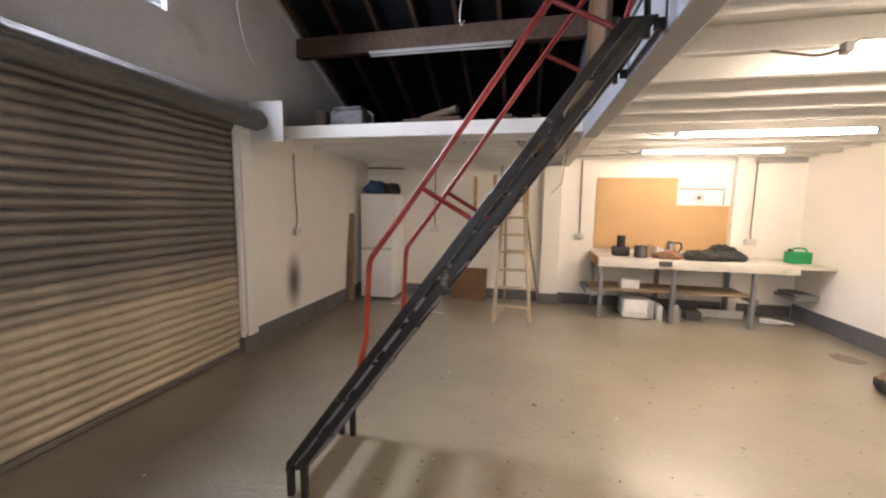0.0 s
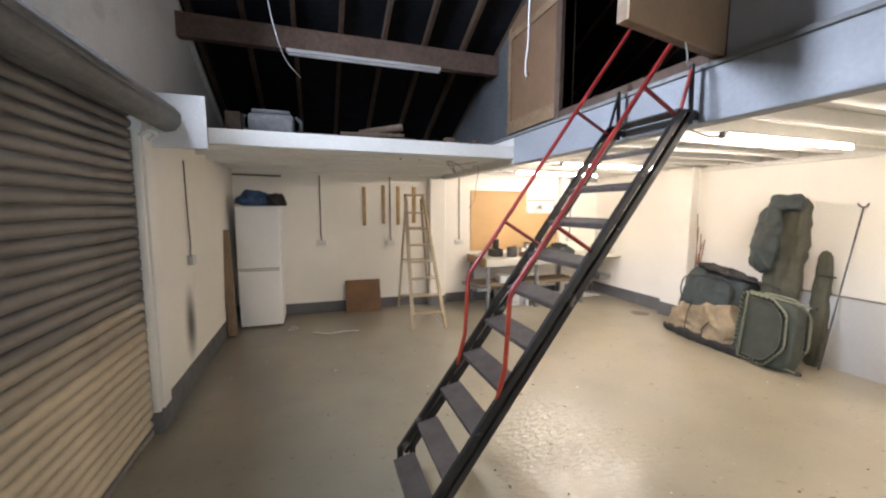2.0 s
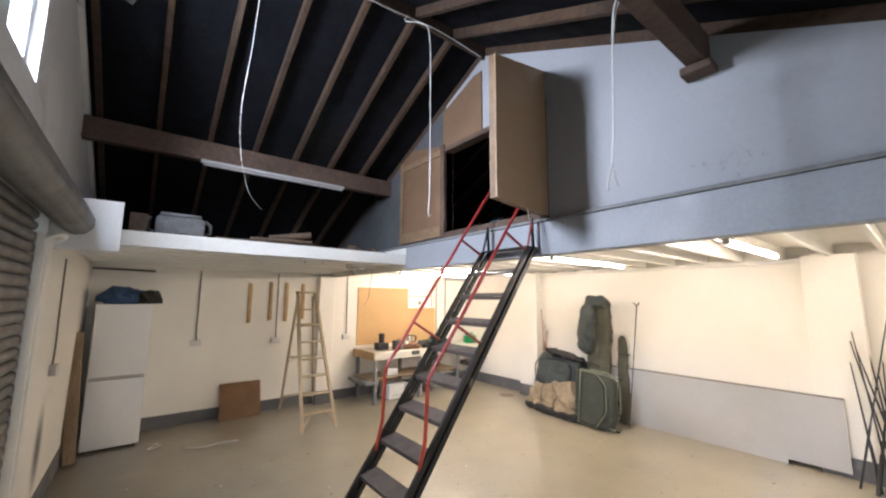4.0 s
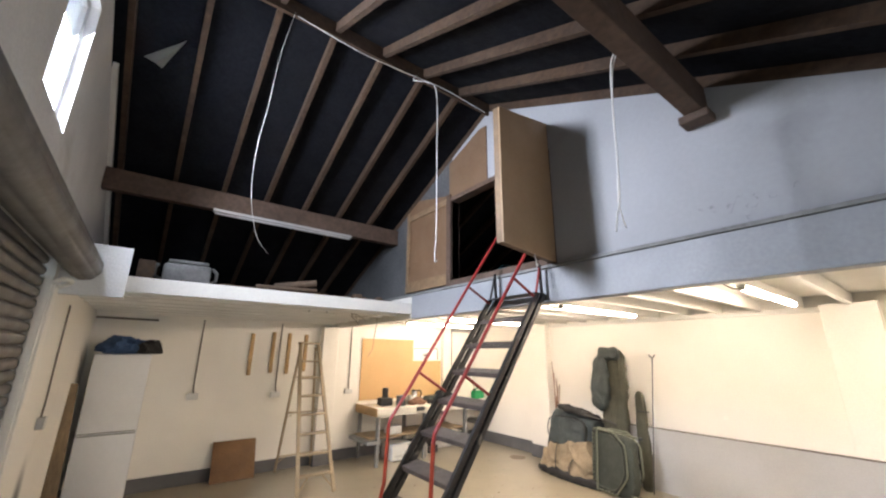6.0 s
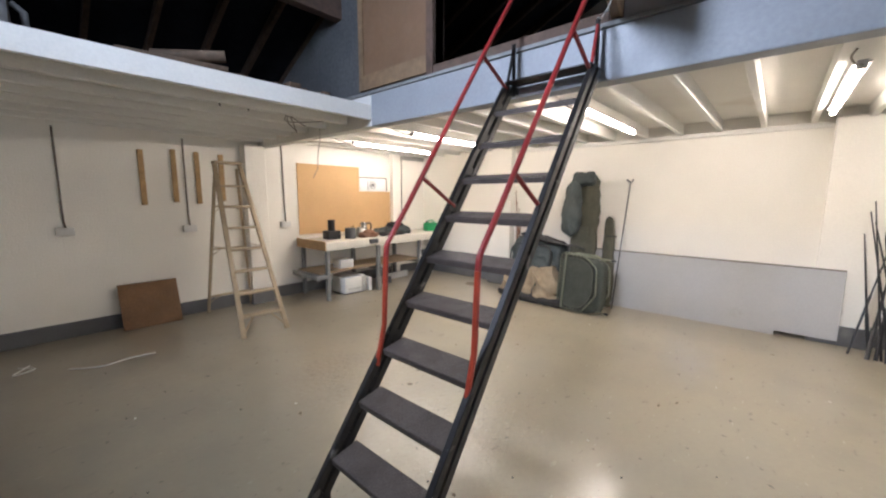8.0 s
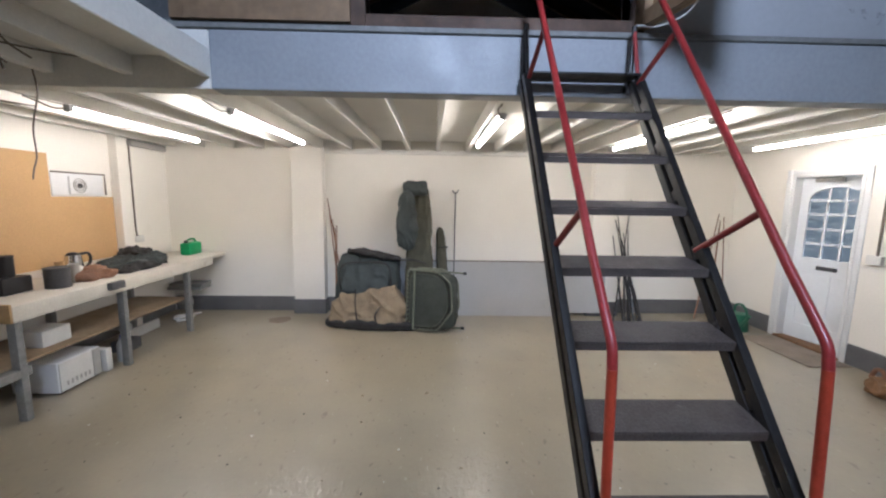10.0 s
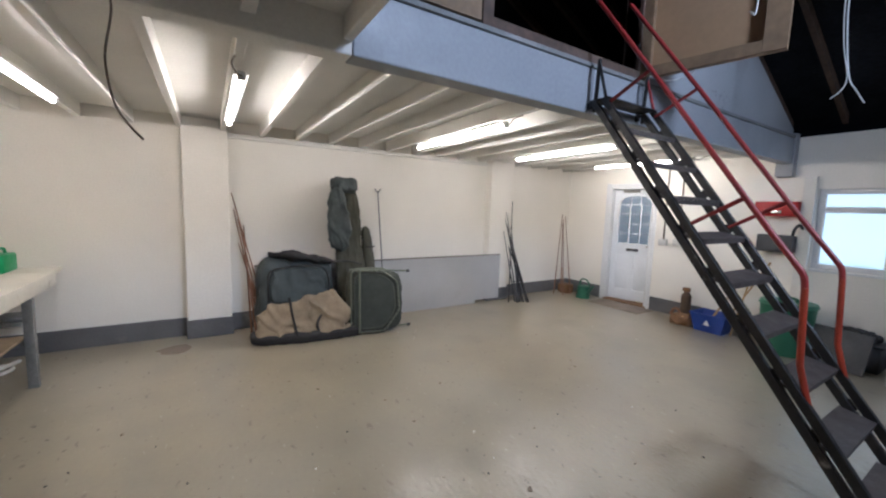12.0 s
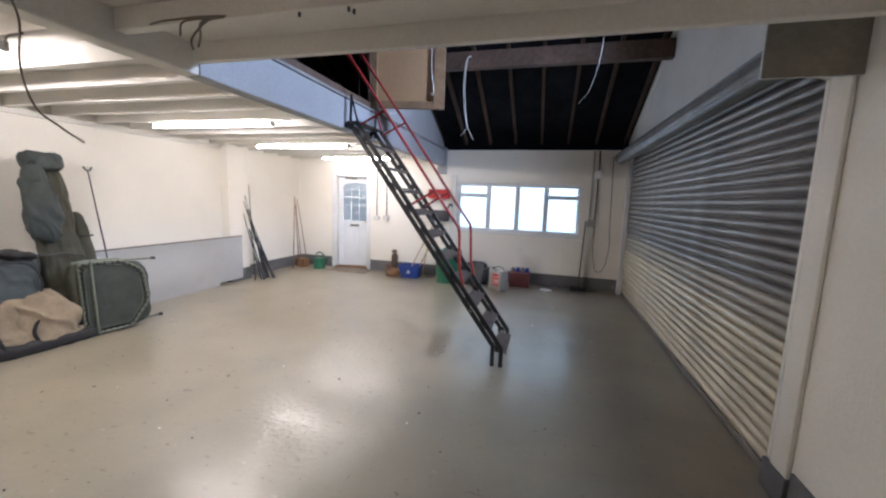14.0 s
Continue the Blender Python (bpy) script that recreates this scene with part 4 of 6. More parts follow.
cable("hanging_cable", [(2.90, 1.98, 3.48), (2.93, 2.06, 3.40), (2.945, 2.09, 3.1), (2.925, 2.09, 2.8), (2.89, 2.09, 2.55), (2.85, 2.09, 2.46), (2.80, 2.08, 2.36)], 0.005, M_CABLE_W, "loose white cable hanging from the purlin")
cable("hanging_cable", [(2.91, 1.98, 3.48), (2.945, 2.06, 3.38), (2.96, 2.10, 3.1), (2.94, 2.10, 2.8), (2.90, 2.10, 2.56), (2.92, 2.10, 2.47), (2.97, 2.11, 2.42)], 0.004, M_CABLE_W, "loose white cable hanging from the purlin")
cable("door_rope", [(3.42, 3.09, 2.56), (3.48, 3.12, 2.505), (3.57, 3.19, 2.49), (3.665, 3.245, 2.532)], 0.004, M_CABLE_W, "short white rope tied from the loft door to the stair post", "rope")
cable("ridge_cable", [(1.6, 3.9, 4.44), (2.1, 3.87, 4.37), (2.55, 3.9, 4.42), (3.1, 3.9, 4.47), (3.7, 3.9, 4.44)], 0.004, M_CABLE_W, "white cable slung along the ridge")
cable("loose_flex", [(3.70, 6.27, 2.27), (3.68, 6.24, 2.15), (3.66, 6.26, 1.98), (3.64, 6.24, 1.84), (3.58, 6.20, 1.77), (3.53, 6.16, 1.72)], 0.0036, M_CABLE_K, "loose dark flex hanging from the ceiling")
cable("loft_wires", [(3.53, 5.868, 2.275), (3.40, 5.92, 2.255), (3.28, 5.95, 2.24), (3.16, 5.96, 2.235), (3.12, 5.868, 2.275)], 0.0042, M_CABLE_K, "loose wires under the storage loft")
cable("loft_wires", [(3.13, 5.868, 2.272), (3.17, 5.94, 2.225), (3.20, 5.92, 2.18), (3.235, 5.90, 2.15)], 0.0042, M_CABLE_K, "loose wires under the storage loft")
cable("loft_wires", [(3.14, 5.868, 2.272), (3.19, 5.90, 2.245), (3.235, 5.93, 2.17), (3.24, 5.92, 2.13)], 0.0042, M_CABLE_K, "loose wires under the storage loft")
cable("loft_wires", [(3.16, 5.868, 2.272), (3.27, 5.93, 2.24), (3.33, 5.90, 2.20)], 0.0042, M_CABLE_K, "loose wires under the storage loft")

for x, y in ((2.78, 5.85), (2.55, 5.83), (2.56, 5.852)):
    solo("ceiling_hook", cyl(N(), (x, y, 2.252), (x, y, 2.270), 0.006, 8), M_DARKGREY, "small dark hook under the storage loft", "hook", "hooks under the loft")

# ---- north bay: fridge, ladder, boards ----
fr = thing("fridge_freezer", (0.86, 7.69, 0.0), "tall white fridge freezer in the corner", "fridge")
part("body", box(N(), 0.585, 1.135, 7.445, 7.97, 0.02, 1.735, 0.012), M_WHITE, fr)
for nm, z0, z1 in (("freezer_door", 0.03, 0.835), ("fridge_door", 0.85, 1.735)):
    d = part(nm, box(N(), 0.585, 1.135, 7.385, 7.440, z0, z1, 0.014), M_WHITE, fr)
    part("grip", box(N(), 0.60, 1.12, 7.380, 7.3845, (z1 - 0.012) if z0 < 0.1 else z0, z1 if z0 < 0.1 else z0 + 0.012), M_GREYPLAS, d, "grey grip groove")
for x in (0.63, 1.09):
    for y in (7.46, 7.93):
        part("foot", cyl(N(), (x, y, 0), (x, y, 0.022), 0.018), M_BLACK, fr)
jk = thing("denim_clothes", (0.88, 7.6, 1.736), "crumpled blue denim and black clothes on the fridge", "clothes")
part("denim", soft(N(), (0.83, 7.56, 1.815), (0.23, 0.19, 0.10), 2.1, 0.07, 3.0, floor_z=1.737, freq=9), M_DENIM, jk)
part("black_jacket", soft(N(), (1.02, 7.55, 1.80), (0.16, 0.17, 0.085), 2.2, 0.06, 8.0, floor_z=1.738, freq=8), M_STRAP, jk, "black jacket")
b = box(N(), -0.06, 0.06, -0.045, 0.045, 0, 1.42, 0.025)
pk = solo("timber_post", b, M_POST, "dull brown timber post leaning in the corner by the fridge", "timber")
pk.matrix_world = Matrix.Translation((0.54, 7.08, 0.012)) @ Euler((radians(-9), radians(-1), radians(15))).to_matrix().to_4x4()
b = box(N(), 2.06, 2.63, 0, 0.018, 0, 0.53, 0.003)
bb = solo("brown_board", b, M_BROWN, "brown chipboard sheet leaning on the wall", "board")
bb.matrix_world = Matrix.Translation((0, 7.80, 0.006)) @ Euler((radians(-18), 0, 0)).to_matrix().to_4x4()
for x, z0, z1, w in ((2.40, 1.42, 2.06, 0.055), (2.72, 1.45, 2.09, 0.055), (2.97, 1.43, 2.08, 0.055), (3.25, 1.46, 2.07, 0.06)):
    solo("wall_batten", box(N(), x - w / 2, x + w / 2, 7.975, 7.999, z0, z1, 0.003), M_WOOD, "short pale timber batten fixed to the wall", "batten", "battens on the wall")
solo("wall_pipe", tube(N(), [(0.47, 7.965, 2.205), (1.14, 7.965, 2.195)], 0.014), M_CABLE_K, "short grey pipe under the loft", "pipe")


def socket(x, y, z, axis, top, double=True, wob=0.0):
    """Surface socket with its conduit up the wall."""
    root = thing("wall_socket", (x, y, z), "grey metal wall socket with brown conduit above", "socket", "wall sockets")
    w = 0.07 if double else 0.045
    if axis == "y":
        part("back_box", box(N(), x - w, x + w, y - 0.045, y - 0.001, z - 0.04, z + 0.04, 0.005), M_GREYPLAS, root)
        part("face_plate", box(N(), x - w - 0.003, x + w + 0.003, y - 0.053, y - 0.046, z - 0.042, z + 0.042, 0.003), M_CARD, root)
        part("conduit", tube(N(), curve_points([(x + 0.01, y - 0.016, z + 0.04), (x + wob, y - 0.014, z + 0.15), (x + wob * 0.5, y - 0.014, (z + top) / 2), (x, y - 0.014, top)]), 0.009), M_CABLE_K, root, "brown conduit")
    else:
        s = 1 if axis == "x" else -1
        part("back_box", box(N(), x, x + s * 0.045, y - w, y + w, z - 0.045, z + 0.045, 0.005), M_GREYPLAS, root)
        part("face_plate", box(N(), x + s * 0.046, x + s * 0.053, y - w - 0.003, y + w + 0.003, z - 0.047, z + 0.047, 0.003), M_CARD, root)
        part("conduit", tube(N(), curve_points([(x + s * 0.016, y, z + 0.04), (x + s * 0.016, y + wob, z + 0.18), (x + s * 0.014, y + wob * 0.3, (z + top) / 2), (x + s * 0.014, y - 0.01, top)]), 0.0065), M_CABLE_K, root, "brown conduit")
    return root


socket(1.70, 7.999, 1.15, "y", 2.23), socket(2.83, 7.999, 1.12, "y", 2.23), socket(4.08, 7.999, 1.11, "y", 2.31, wob=0.01), socket(6.47, 7.999, 1.10, "y", 2.31)
socket(0.461, 5.77, 1.21, "x", 2.15, False, 0.025)

# aluminium stepladder
lad = thing("step_ladder", (3.1, 7.2, 0.0), "tall worn aluminium stepladder standing open", "ladder")
F0, F1, T0, T1, R0, R1 = Vector((2.875, 6.57, 0)), Vector((3.355, 6.57, 0)), Vector((2.93, 7.24, 1.90)), Vector((3.20, 7.24, 1.90)), Vector((2.94, 7.90, 0)), Vector((3.50, 7.93, 0))


def rail(a, c, w, d, parent, name, material=M_ALU):
    """A box-section rail between two points."""
    a, c = Vector(a), Vector(c)
    v = c - a
    bm = box(N(), -w / 2, w / 2, -d / 2, d / 2, 0, v.length, 0.003)
    bmesh.ops.transform(bm, matrix=Matrix.Translation(a) @ v.to_track_quat("Z", "Y").to_matrix().to_4x4(), verts=bm.verts)
    return part(name, bm, material, parent)


rail(F0, T0, 0.05, 0.026, lad, "front_stile"), rail(F1, T1, 0.05, 0.026, lad, "front_stile")
rail(R0, T0 + Vector((0.02, 0.04, -0.05)), 0.035, 0.022, lad, "rear_stile"), rail(R1, T1 + Vector((-0.02, 0.04, -0.05)), 0.035, 0.022, lad, "rear_stile")
part("top_cap", box(N(), 2.915, 3.215, 7.17, 7.31, 1.895, 1.925, 0.006), M_ALU, lad)
for k in range(7):
    f = 0.115 + k * 0.125
    a, c = F0.lerp(T0, f), F1.lerp(T1, f)
    part("step", box(N(), a.x + 0.012, c.x - 0.012, a.y - 0.03, a.y + 0.075, a.z - 0.012, a.z + 0.012, 0.004), M_ALU, lad)
for f in (0.12, 0.46, 0.74):
    a, c = R0.lerp(T0, f), R1.lerp(T1, f)
    rail(a, c, 0.03, 0.02, lad, "rear_brace")
    for p, q in ((R0, 0.28), (R1, 0.72)):
        top = T0 if p is R0 else T1
        rail(p.lerp(top, f - 0.05), a.lerp(c, q), 0.016, 0.008, lad, "gusset")
rail(F0.lerp(T0, 0.02) + Vector((0, 0, 0)), F0.lerp(F1, 0.28).lerp(T0.lerp(T1, 0.28), 0.105), 0.022, 0.014, lad, "brace")
rail(F1.lerp(T1, 0.02), F0.lerp(F1, 0.72).lerp(T0.lerp(T1, 0.72), 0.105), 0.022, 0.014, lad, "brace")
for s, t in ((F0.lerp(T0, 0.50), R0.lerp(T0, 0.48)), (F1.lerp(T1, 0.50), R1.lerp(T1, 0.48))):
    rail(s, t, 0.018, 0.006, lad, "spreader")

# ---- workbench ----
bench = thing("workbench", (5.45, 7.6, 0.0), "long workbench with an off-white top on grey timber legs", "workbench")
BY, BZ = 7.17, 0.865
part("worktop", box(N(), 4.27, 6.66, BY + 0.022, 7.985, BZ - 0.03, BZ, 0.004), M_BENCH, bench, "stained off-white worktop")
part("apron", box(N(), 4.27, 6.66, BY, BY + 0.02, BZ - 0.115, BZ + 0.004, 0.003), M_BENCH, bench)
part("end_apron", box(N(), 4.25, 4.268, BY, 7.98, BZ - 0.115, BZ + 0.02, 0.003), M_WOOD, bench, "bare timber end board")
part("extension", box(N(), 6.662, 7.08, BY + 0.06, 7.985, BZ - 0.05, BZ - 0.008, 0.004), M_BENCH, bench)
for x in (4.29, 5.22, 6.17):
    part("leg", box(N(), x, x + 0.05, BY + 0.022, BY + 0.085, 0, BZ - 0.031, 0.004), M_GREYWOOD, bench, "grey painted leg")
    part("leg", box(N(), x, x + 0.05, 7.88, 7.94, 0, BZ - 0.031, 0.004), M_GREYWOOD, bench, "grey painted leg")
    part("shelf_bearer", box(N(), x + 0.051, x + 0.085, BY + 0.03, 7.94, 0.33, 0.40, 0.004), M_GREYWOOD, bench)
part("lower_shelf", box(N(), 4.20, 6.24, BY + 0.09, 7.87, 0.401, 0.422, 0.003), M_SHELF, bench, "bare board lower shelf")
part("shelf_edge", box(N(), 4.12, 4.29, BY + 0.02, 7.9, 0.335, 0.395, 0.004), M_GREYWOOD, bench)
part("vice", box(N(), 5.03, 5.18, BY - 0.05, BY - 0.001, BZ - 0.07, BZ + 0.0, 0.008), M_DARKGREY, bench, "small dark vice on the front edge")

hb = thing("hardboard_sheet", (5.25, 7.98, 0.93), "tan hardboard sheet fixed to the wall with a cut corner", "board")
b = prism(N(), [(4.31, 0.93), (6.17, 0.93), (6.17, 1.62), (5.46, 1.62), (5.46, 2.035), (4.31, 2.035)], "y", 7.982, 7.997)
part("sheet", b, M_HARD, hb, smooth=False)
fan = thing("extractor_fan", (5.72, 7.98, 1.73), "white wall extractor fan in a framed panel", "fan")
part("panel", box(N(), 5.48, 6.06, 7.985, 7.997, 1.63, 1.86, 0.004), M_WHITE, fan)
part("housing", box(N(), 5.64, 5.84, 7.955, 7.984, 1.64, 1.83, 0.012), M_WHITE, fan)
b = N()
for r in (0.03, 0.05, 0.07):
    tube(b, [(5.74 + r * math.cos(a), 7.95, 1.735 + r * math.sin(a)) for a in (2 * math.pi * k / 24 for k in range(25))], 0.005, 6)
part("grille", b, M_GREYPLAS, fan, "grey ring grille")
part("hub", cyl(N(), (5.74, 7.954, 1.735), (5.74, 7.94, 1.735), 0.022), M_DARKGREY, fan)
part("frame", tube(N(), [(5.48, 7.98, 1.865), (6.08, 7.98, 1.865), (6.08, 7.98, 1.64)], 0.008), M_CABLE_K, fan, "brown edging")


def tin(name, x, y, z, r, h, material, lab, category):
    b = N()
    cyl(b, (x, y, z), (x, y, z + h), r, 20)
    tube(b, [(x + r * math.cos(a), y + r * math.sin(a), z + h) for a in (2 * math.pi * k / 20 for k in range(21))], 0.004, 6)
    return solo(name, b, material, lab, category)


T = BZ + 0.0045
solo("black_case", box(N(), 4.52, 4.74, 7.50, 7.68, T, T + 0.13, 0.012), M_BLACK, "black plastic case on the workbench", "case")
tin("black_canister", 4.63, 7.59, T + 0.131, 0.055, 0.16, M_BLACK, "black canister standing on a case", "canister")
tin("paint_tin", 4.86, 7.42, T, 0.085, 0.165, M_DARKGREY, "dark grey paint tin on the workbench", "tin")
tin("spray_can", 4.99, 7.52, T, 0.032, 0.19, M_HARD, "slim tan spray can", "can")
tin("spray_can", 5.06, 7.46, T, 0.032, 0.16, M_GREYPLAS, "slim grey spray can", "can")
kt = thing("kettle", (5.33, 7.72, T), "polished steel kettle with a black handle", "kettle")
part("body", cyl(N(), (5.33, 7.72, T), (5.33, 7.72, T + 0.20), 0.085, 24, 0.06), M_CHROME, kt)
part("handle", tube(N(), curve_points([(5.37, 7.70, T + 0.20), (5.45, 7.68, T + 0.20), (5.465, 7.68, T + 0.12), (5.41, 7.70, T + 0.04)]), 0.013), M_BLACK, kt, "black handle")
part("lid", cyl(N(), (5.33, 7.72, T + 0.20), (5.33, 7.72, T + 0.222), 0.055, 20, 0.03), M_BLACK, kt)
solo("rag", soft(N(), (5.22, 7.42, T + 0.035), (0.17, 0.11, 0.05), 2.2, 0.04, 5.0, floor_z=T, freq=10), M_RUST, "crumpled brown rag on the workbench", "rag")
solo("rag", soft(N(), (5.13, 7.58, T + 0.05), (0.08, 0.09, 0.07), 2.2, 0.03, 9.0, floor_z=T, freq=10), M_CARD, "crumpled pale rag on the workbench", "rag")
cl = thing("dark_coat", (5.9, 7.55, T), "crumpled dark coat lying on the workbench", "clothes")
part("body", soft(N(), (5.85, 7.55, T + 0.04), (0.40, 0.20, 0.07), 2.3, 0.05, 2.0, floor_z=T, freq=7), M_TEAL, cl)
part("fold", soft(N(), (5.98, 7.62, T + 0.09), (0.16, 0.13, 0.11), 1.8, 0.05, 6.0, floor_z=T, freq=8), M_STRAP, cl)
part("sleeve", soft(N(), (5.68, 7.36, T + 0.02), (0.26, 0.07, 0.045), 2.4, 0.03, 12.0, floor_z=T, freq=9), M_STRAP, cl)
jc = thing("petrol_can", (6.83, 7.55, BZ), "green plastic petrol can on the bench end", "can")
b = box(N(), 6.70, 6.97, 7.49, 7.62, BZ - 0.007, BZ + 0.155, 0.02)
part("body", b, M_JERRY, jc)
part("handle", tube(N(), curve_points([(6.76, 7.555, BZ + 0.15), (6.79, 7.555, BZ + 0.195), (6.90, 7.555, BZ + 0.195), (6.94, 7.555, BZ + 0.15)]), 0.013), M_JERRY, jc)
part("cap", cyl(N(), (6.735, 7.555, BZ + 0.15), (6.735, 7.555, BZ + 0.19), 0.022), M_BLACK, jc, "black cap")
mw = thing("microwave", (4.85, 7.45, 0.0), "white microwave oven on the floor under the bench", "microwave")
part("body", box(N(), 4.66, 5.06, 7.32, 7.70, 0.012, 0.27, 0.008), M_WHITE, mw)
part("door", box(N(), 4.67, 4.97, 7.307, 7.3195, 0.02, 0.262, 0.004), M_CARD, mw)
part("control_strip", box(N(), 4.975, 5.05, 7.308, 7.3195, 0.02, 0.262, 0.004), M_GREYPLAS, mw)
for k in range(6):
    part("vent_slot", box(N(), 4.72 + k * 0.04, 4.735 + k * 0.04, 7.3035, 7.3065, 0.06, 0.10), M_GREYPLAS, mw)
part("feet", box(N(), 4.68, 5.04, 7.34, 7.68, 0.0, 0.0115), M_BLACK, mw)
solo("white_box", box(N(), 4.62, 4.86, 7.36, 7.56, 0.4225, 0.555, 0.006), M_CARD, "white cardboard box on the lower shelf", "box")
solo("white_box", box(N(), 5.10, 5.165, 7.30, 7.52, 0.0, 0.215, 0.006), M_CARD, "slim white box on the floor under the bench", "box")
bt = thing("plastic_bottle", (5.36, 7.36, 0.0), "clear pale plastic bottle on the floor", "bottle")
part("body", cyl(N(), (5.36, 7.36, 0), (5.36, 7.36, 0.17), 0.05, 18, 0.048), M_GREYPLAS, bt)
part("neck", cyl(N(), (5.36, 7.36, 0.17), (5.36, 7.36, 0.235), 0.048, 18, 0.016), M_GREYPLAS, bt)
part("cap", cyl(N(), (5.36, 7.36, 0.235), (5.36, 7.36, 0.26), 0.018), M_BLUE, bt)
solo("white_board", box(N(), 5.75, 6.35, 7.70, 7.73, 0.0, 0.115, 0.004), M_CARD, "white board offcut lying under the bench", "board")
solo("dark_box", box(N(), 5.52, 5.72, 7.45, 7.62, 0.0, 0.12, 0.008), M_DARKGREY, "small dark box on the floor under the bench", "box")
for x0, x1, z in ((6.80, 7.06, 0.36), (6.84, 7.07, 0.402)):
    solo("timber_offcut", box(N(), x0, x1, 7.45, 7.9, z, z + 0.04, 0.005), M_GREYWOOD, "grey timber offcut stacked by the bench end", "timber", "offcuts by the bench")
solo("coiled_hose", tube(N(), curve_points([(6.50, 7.60, 0.02), (6.62, 7.48, 0.03), (6.76, 7.56, 0.03), (6.66, 7.70, 0.04), (6.52, 7.62, 0.05), (6.64, 7.52, 0.06), (6.85, 7.5, 0.03)]), 0.017), M_CARD, "pale hose coiled on the floor", "hose")
solo("white_pipe", tube(N(), [(6.20, 7.975, 0.87), (6.195, 7.975, 1.95)], 0.016, 10), M_CARD, "white plastic pipe beside the hardboard sheet", "pipe")
cable("ceiling_cable", [(3.90, 7.52, 2.309), (4.20, 7.44, 2.300), (4.50, 7.36, 2.302), (4.72, 7.30, 2.309)], 0.006, M_CABLE_K, "grey cable strung under the ceiling joists")
solo("wall_duct", box(N(), 6.45, 7.05, 7.93, 7.998, 2.24, 2.312, 0.006), M_GREYPLAS, "grey boxed duct high on the wall", "duct")

# ---- storage loft ----
tc = thing("tool_case", (1.25, 5.72, 2.401), "dark grey plastic case on the storage loft", "case")
part("body", box(N(), 1.06, 1.46, 5.58, 5.86, 2.4015, 2.60, 0.03), M_LOFTCASE, tc)
part("lid", box(N(), 1.09, 1.43, 5.60, 5.84, 2.601, 2.64, 0.015), M_LOFTCASE, tc)
part("handle", tube(N(), [(1.02, 5.72, 2.60), (1.0, 5.72, 2.56), (1.0, 5.72, 2.48), (1.05, 5.72, 2.45)], 0.018), M_LOFTCASE, tc)
part("handle", tube(N(), [(1.47, 5.72, 2.60), (1.52, 5.72, 2.56), (1.52, 5.72, 2.48), (1.47, 5.72, 2.45)], 0.018), M_LOFTCASE, tc)
solo("brown_box", box(N(), 0.87, 1.0, 5.6, 5.85, 2.4015, 2.60, 0.006), M_OLDWOOD, "brown cardboard box on the storage loft", "box")
for i, (x0, x1, y, z, a) in enumerate(((1.55, 2.35, 5.62, 2.42, 4), (1.75, 2.6, 5.70, 2.44, -6), (1.9, 2.55, 5.66, 2.47, -8), (2.75, 3.3, 5.72, 2.42, 7))):
    b = box(N(), -(x1 - x0) / 2, (x1 - x0) / 2, -0.045, 0.045, -0.018, 0.018, 0.003)
    o = solo("timber_offcut", b, M_OLDWOOD, "rough timber offcut lying on the storage loft", "timber", "offcuts on the loft")
    o.matrix_world = pose((x0 + x1) / 2, y, z, 0, 0, a)
b = cyl(N(), (2.1, 5.72, 2.49), (2.52, 5.56, 2.55), 0.04, 16)
solo("timber_log", b, M_OLDWOOD, "short round timber on the storage loft", "timber")
solo("brick_block", box(N(), 2.98, 3.08, 5.50, 5.60, 2.4015, 2.47, 0.004), M_OLDWOOD, "small wood block on the storage loft", "block")
solo("brick_block", box(N(), 3.28, 3.36, 5.50, 5.58, 2.4015, 2.455, 0.004), M_OLDWOOD, "small wood block on the storage loft", "block")

# ---- east wall: fishing gear, panel, rods ----
gp = thing("grey_board", (6.99, 3.6, 0.0), "large pale grey board standing against the wall", "board")
b = prism(N(), [(2.30, 0.0), (5.55, 0.0), (5.55, 0.785), (1.80, 0.785), (1.80, 0.05), (2.30, 0.05)], "x", 6.905, 6.925)
part("sheet", b, M_PANEL, gp, smooth=False)
part("top_edge", box(N(), 6.902, 6.945, 1.80, 5.55, 0.786, 0.797, 0.002), M_CABLE_K, gp, "brown edge trim")


def leaning(name, lab, group, foot, tip, r0, r1, material, category="rod"):
    b = N()
    f, t = Vector(foot), Vector(tip)
    mid = f.lerp(t, 0.35)
    cyl(b, f, mid, r0, 8), cyl(b, mid, t, r0 * 0.75, 8, r1)
    return solo(name, b, material, lab, category, group)


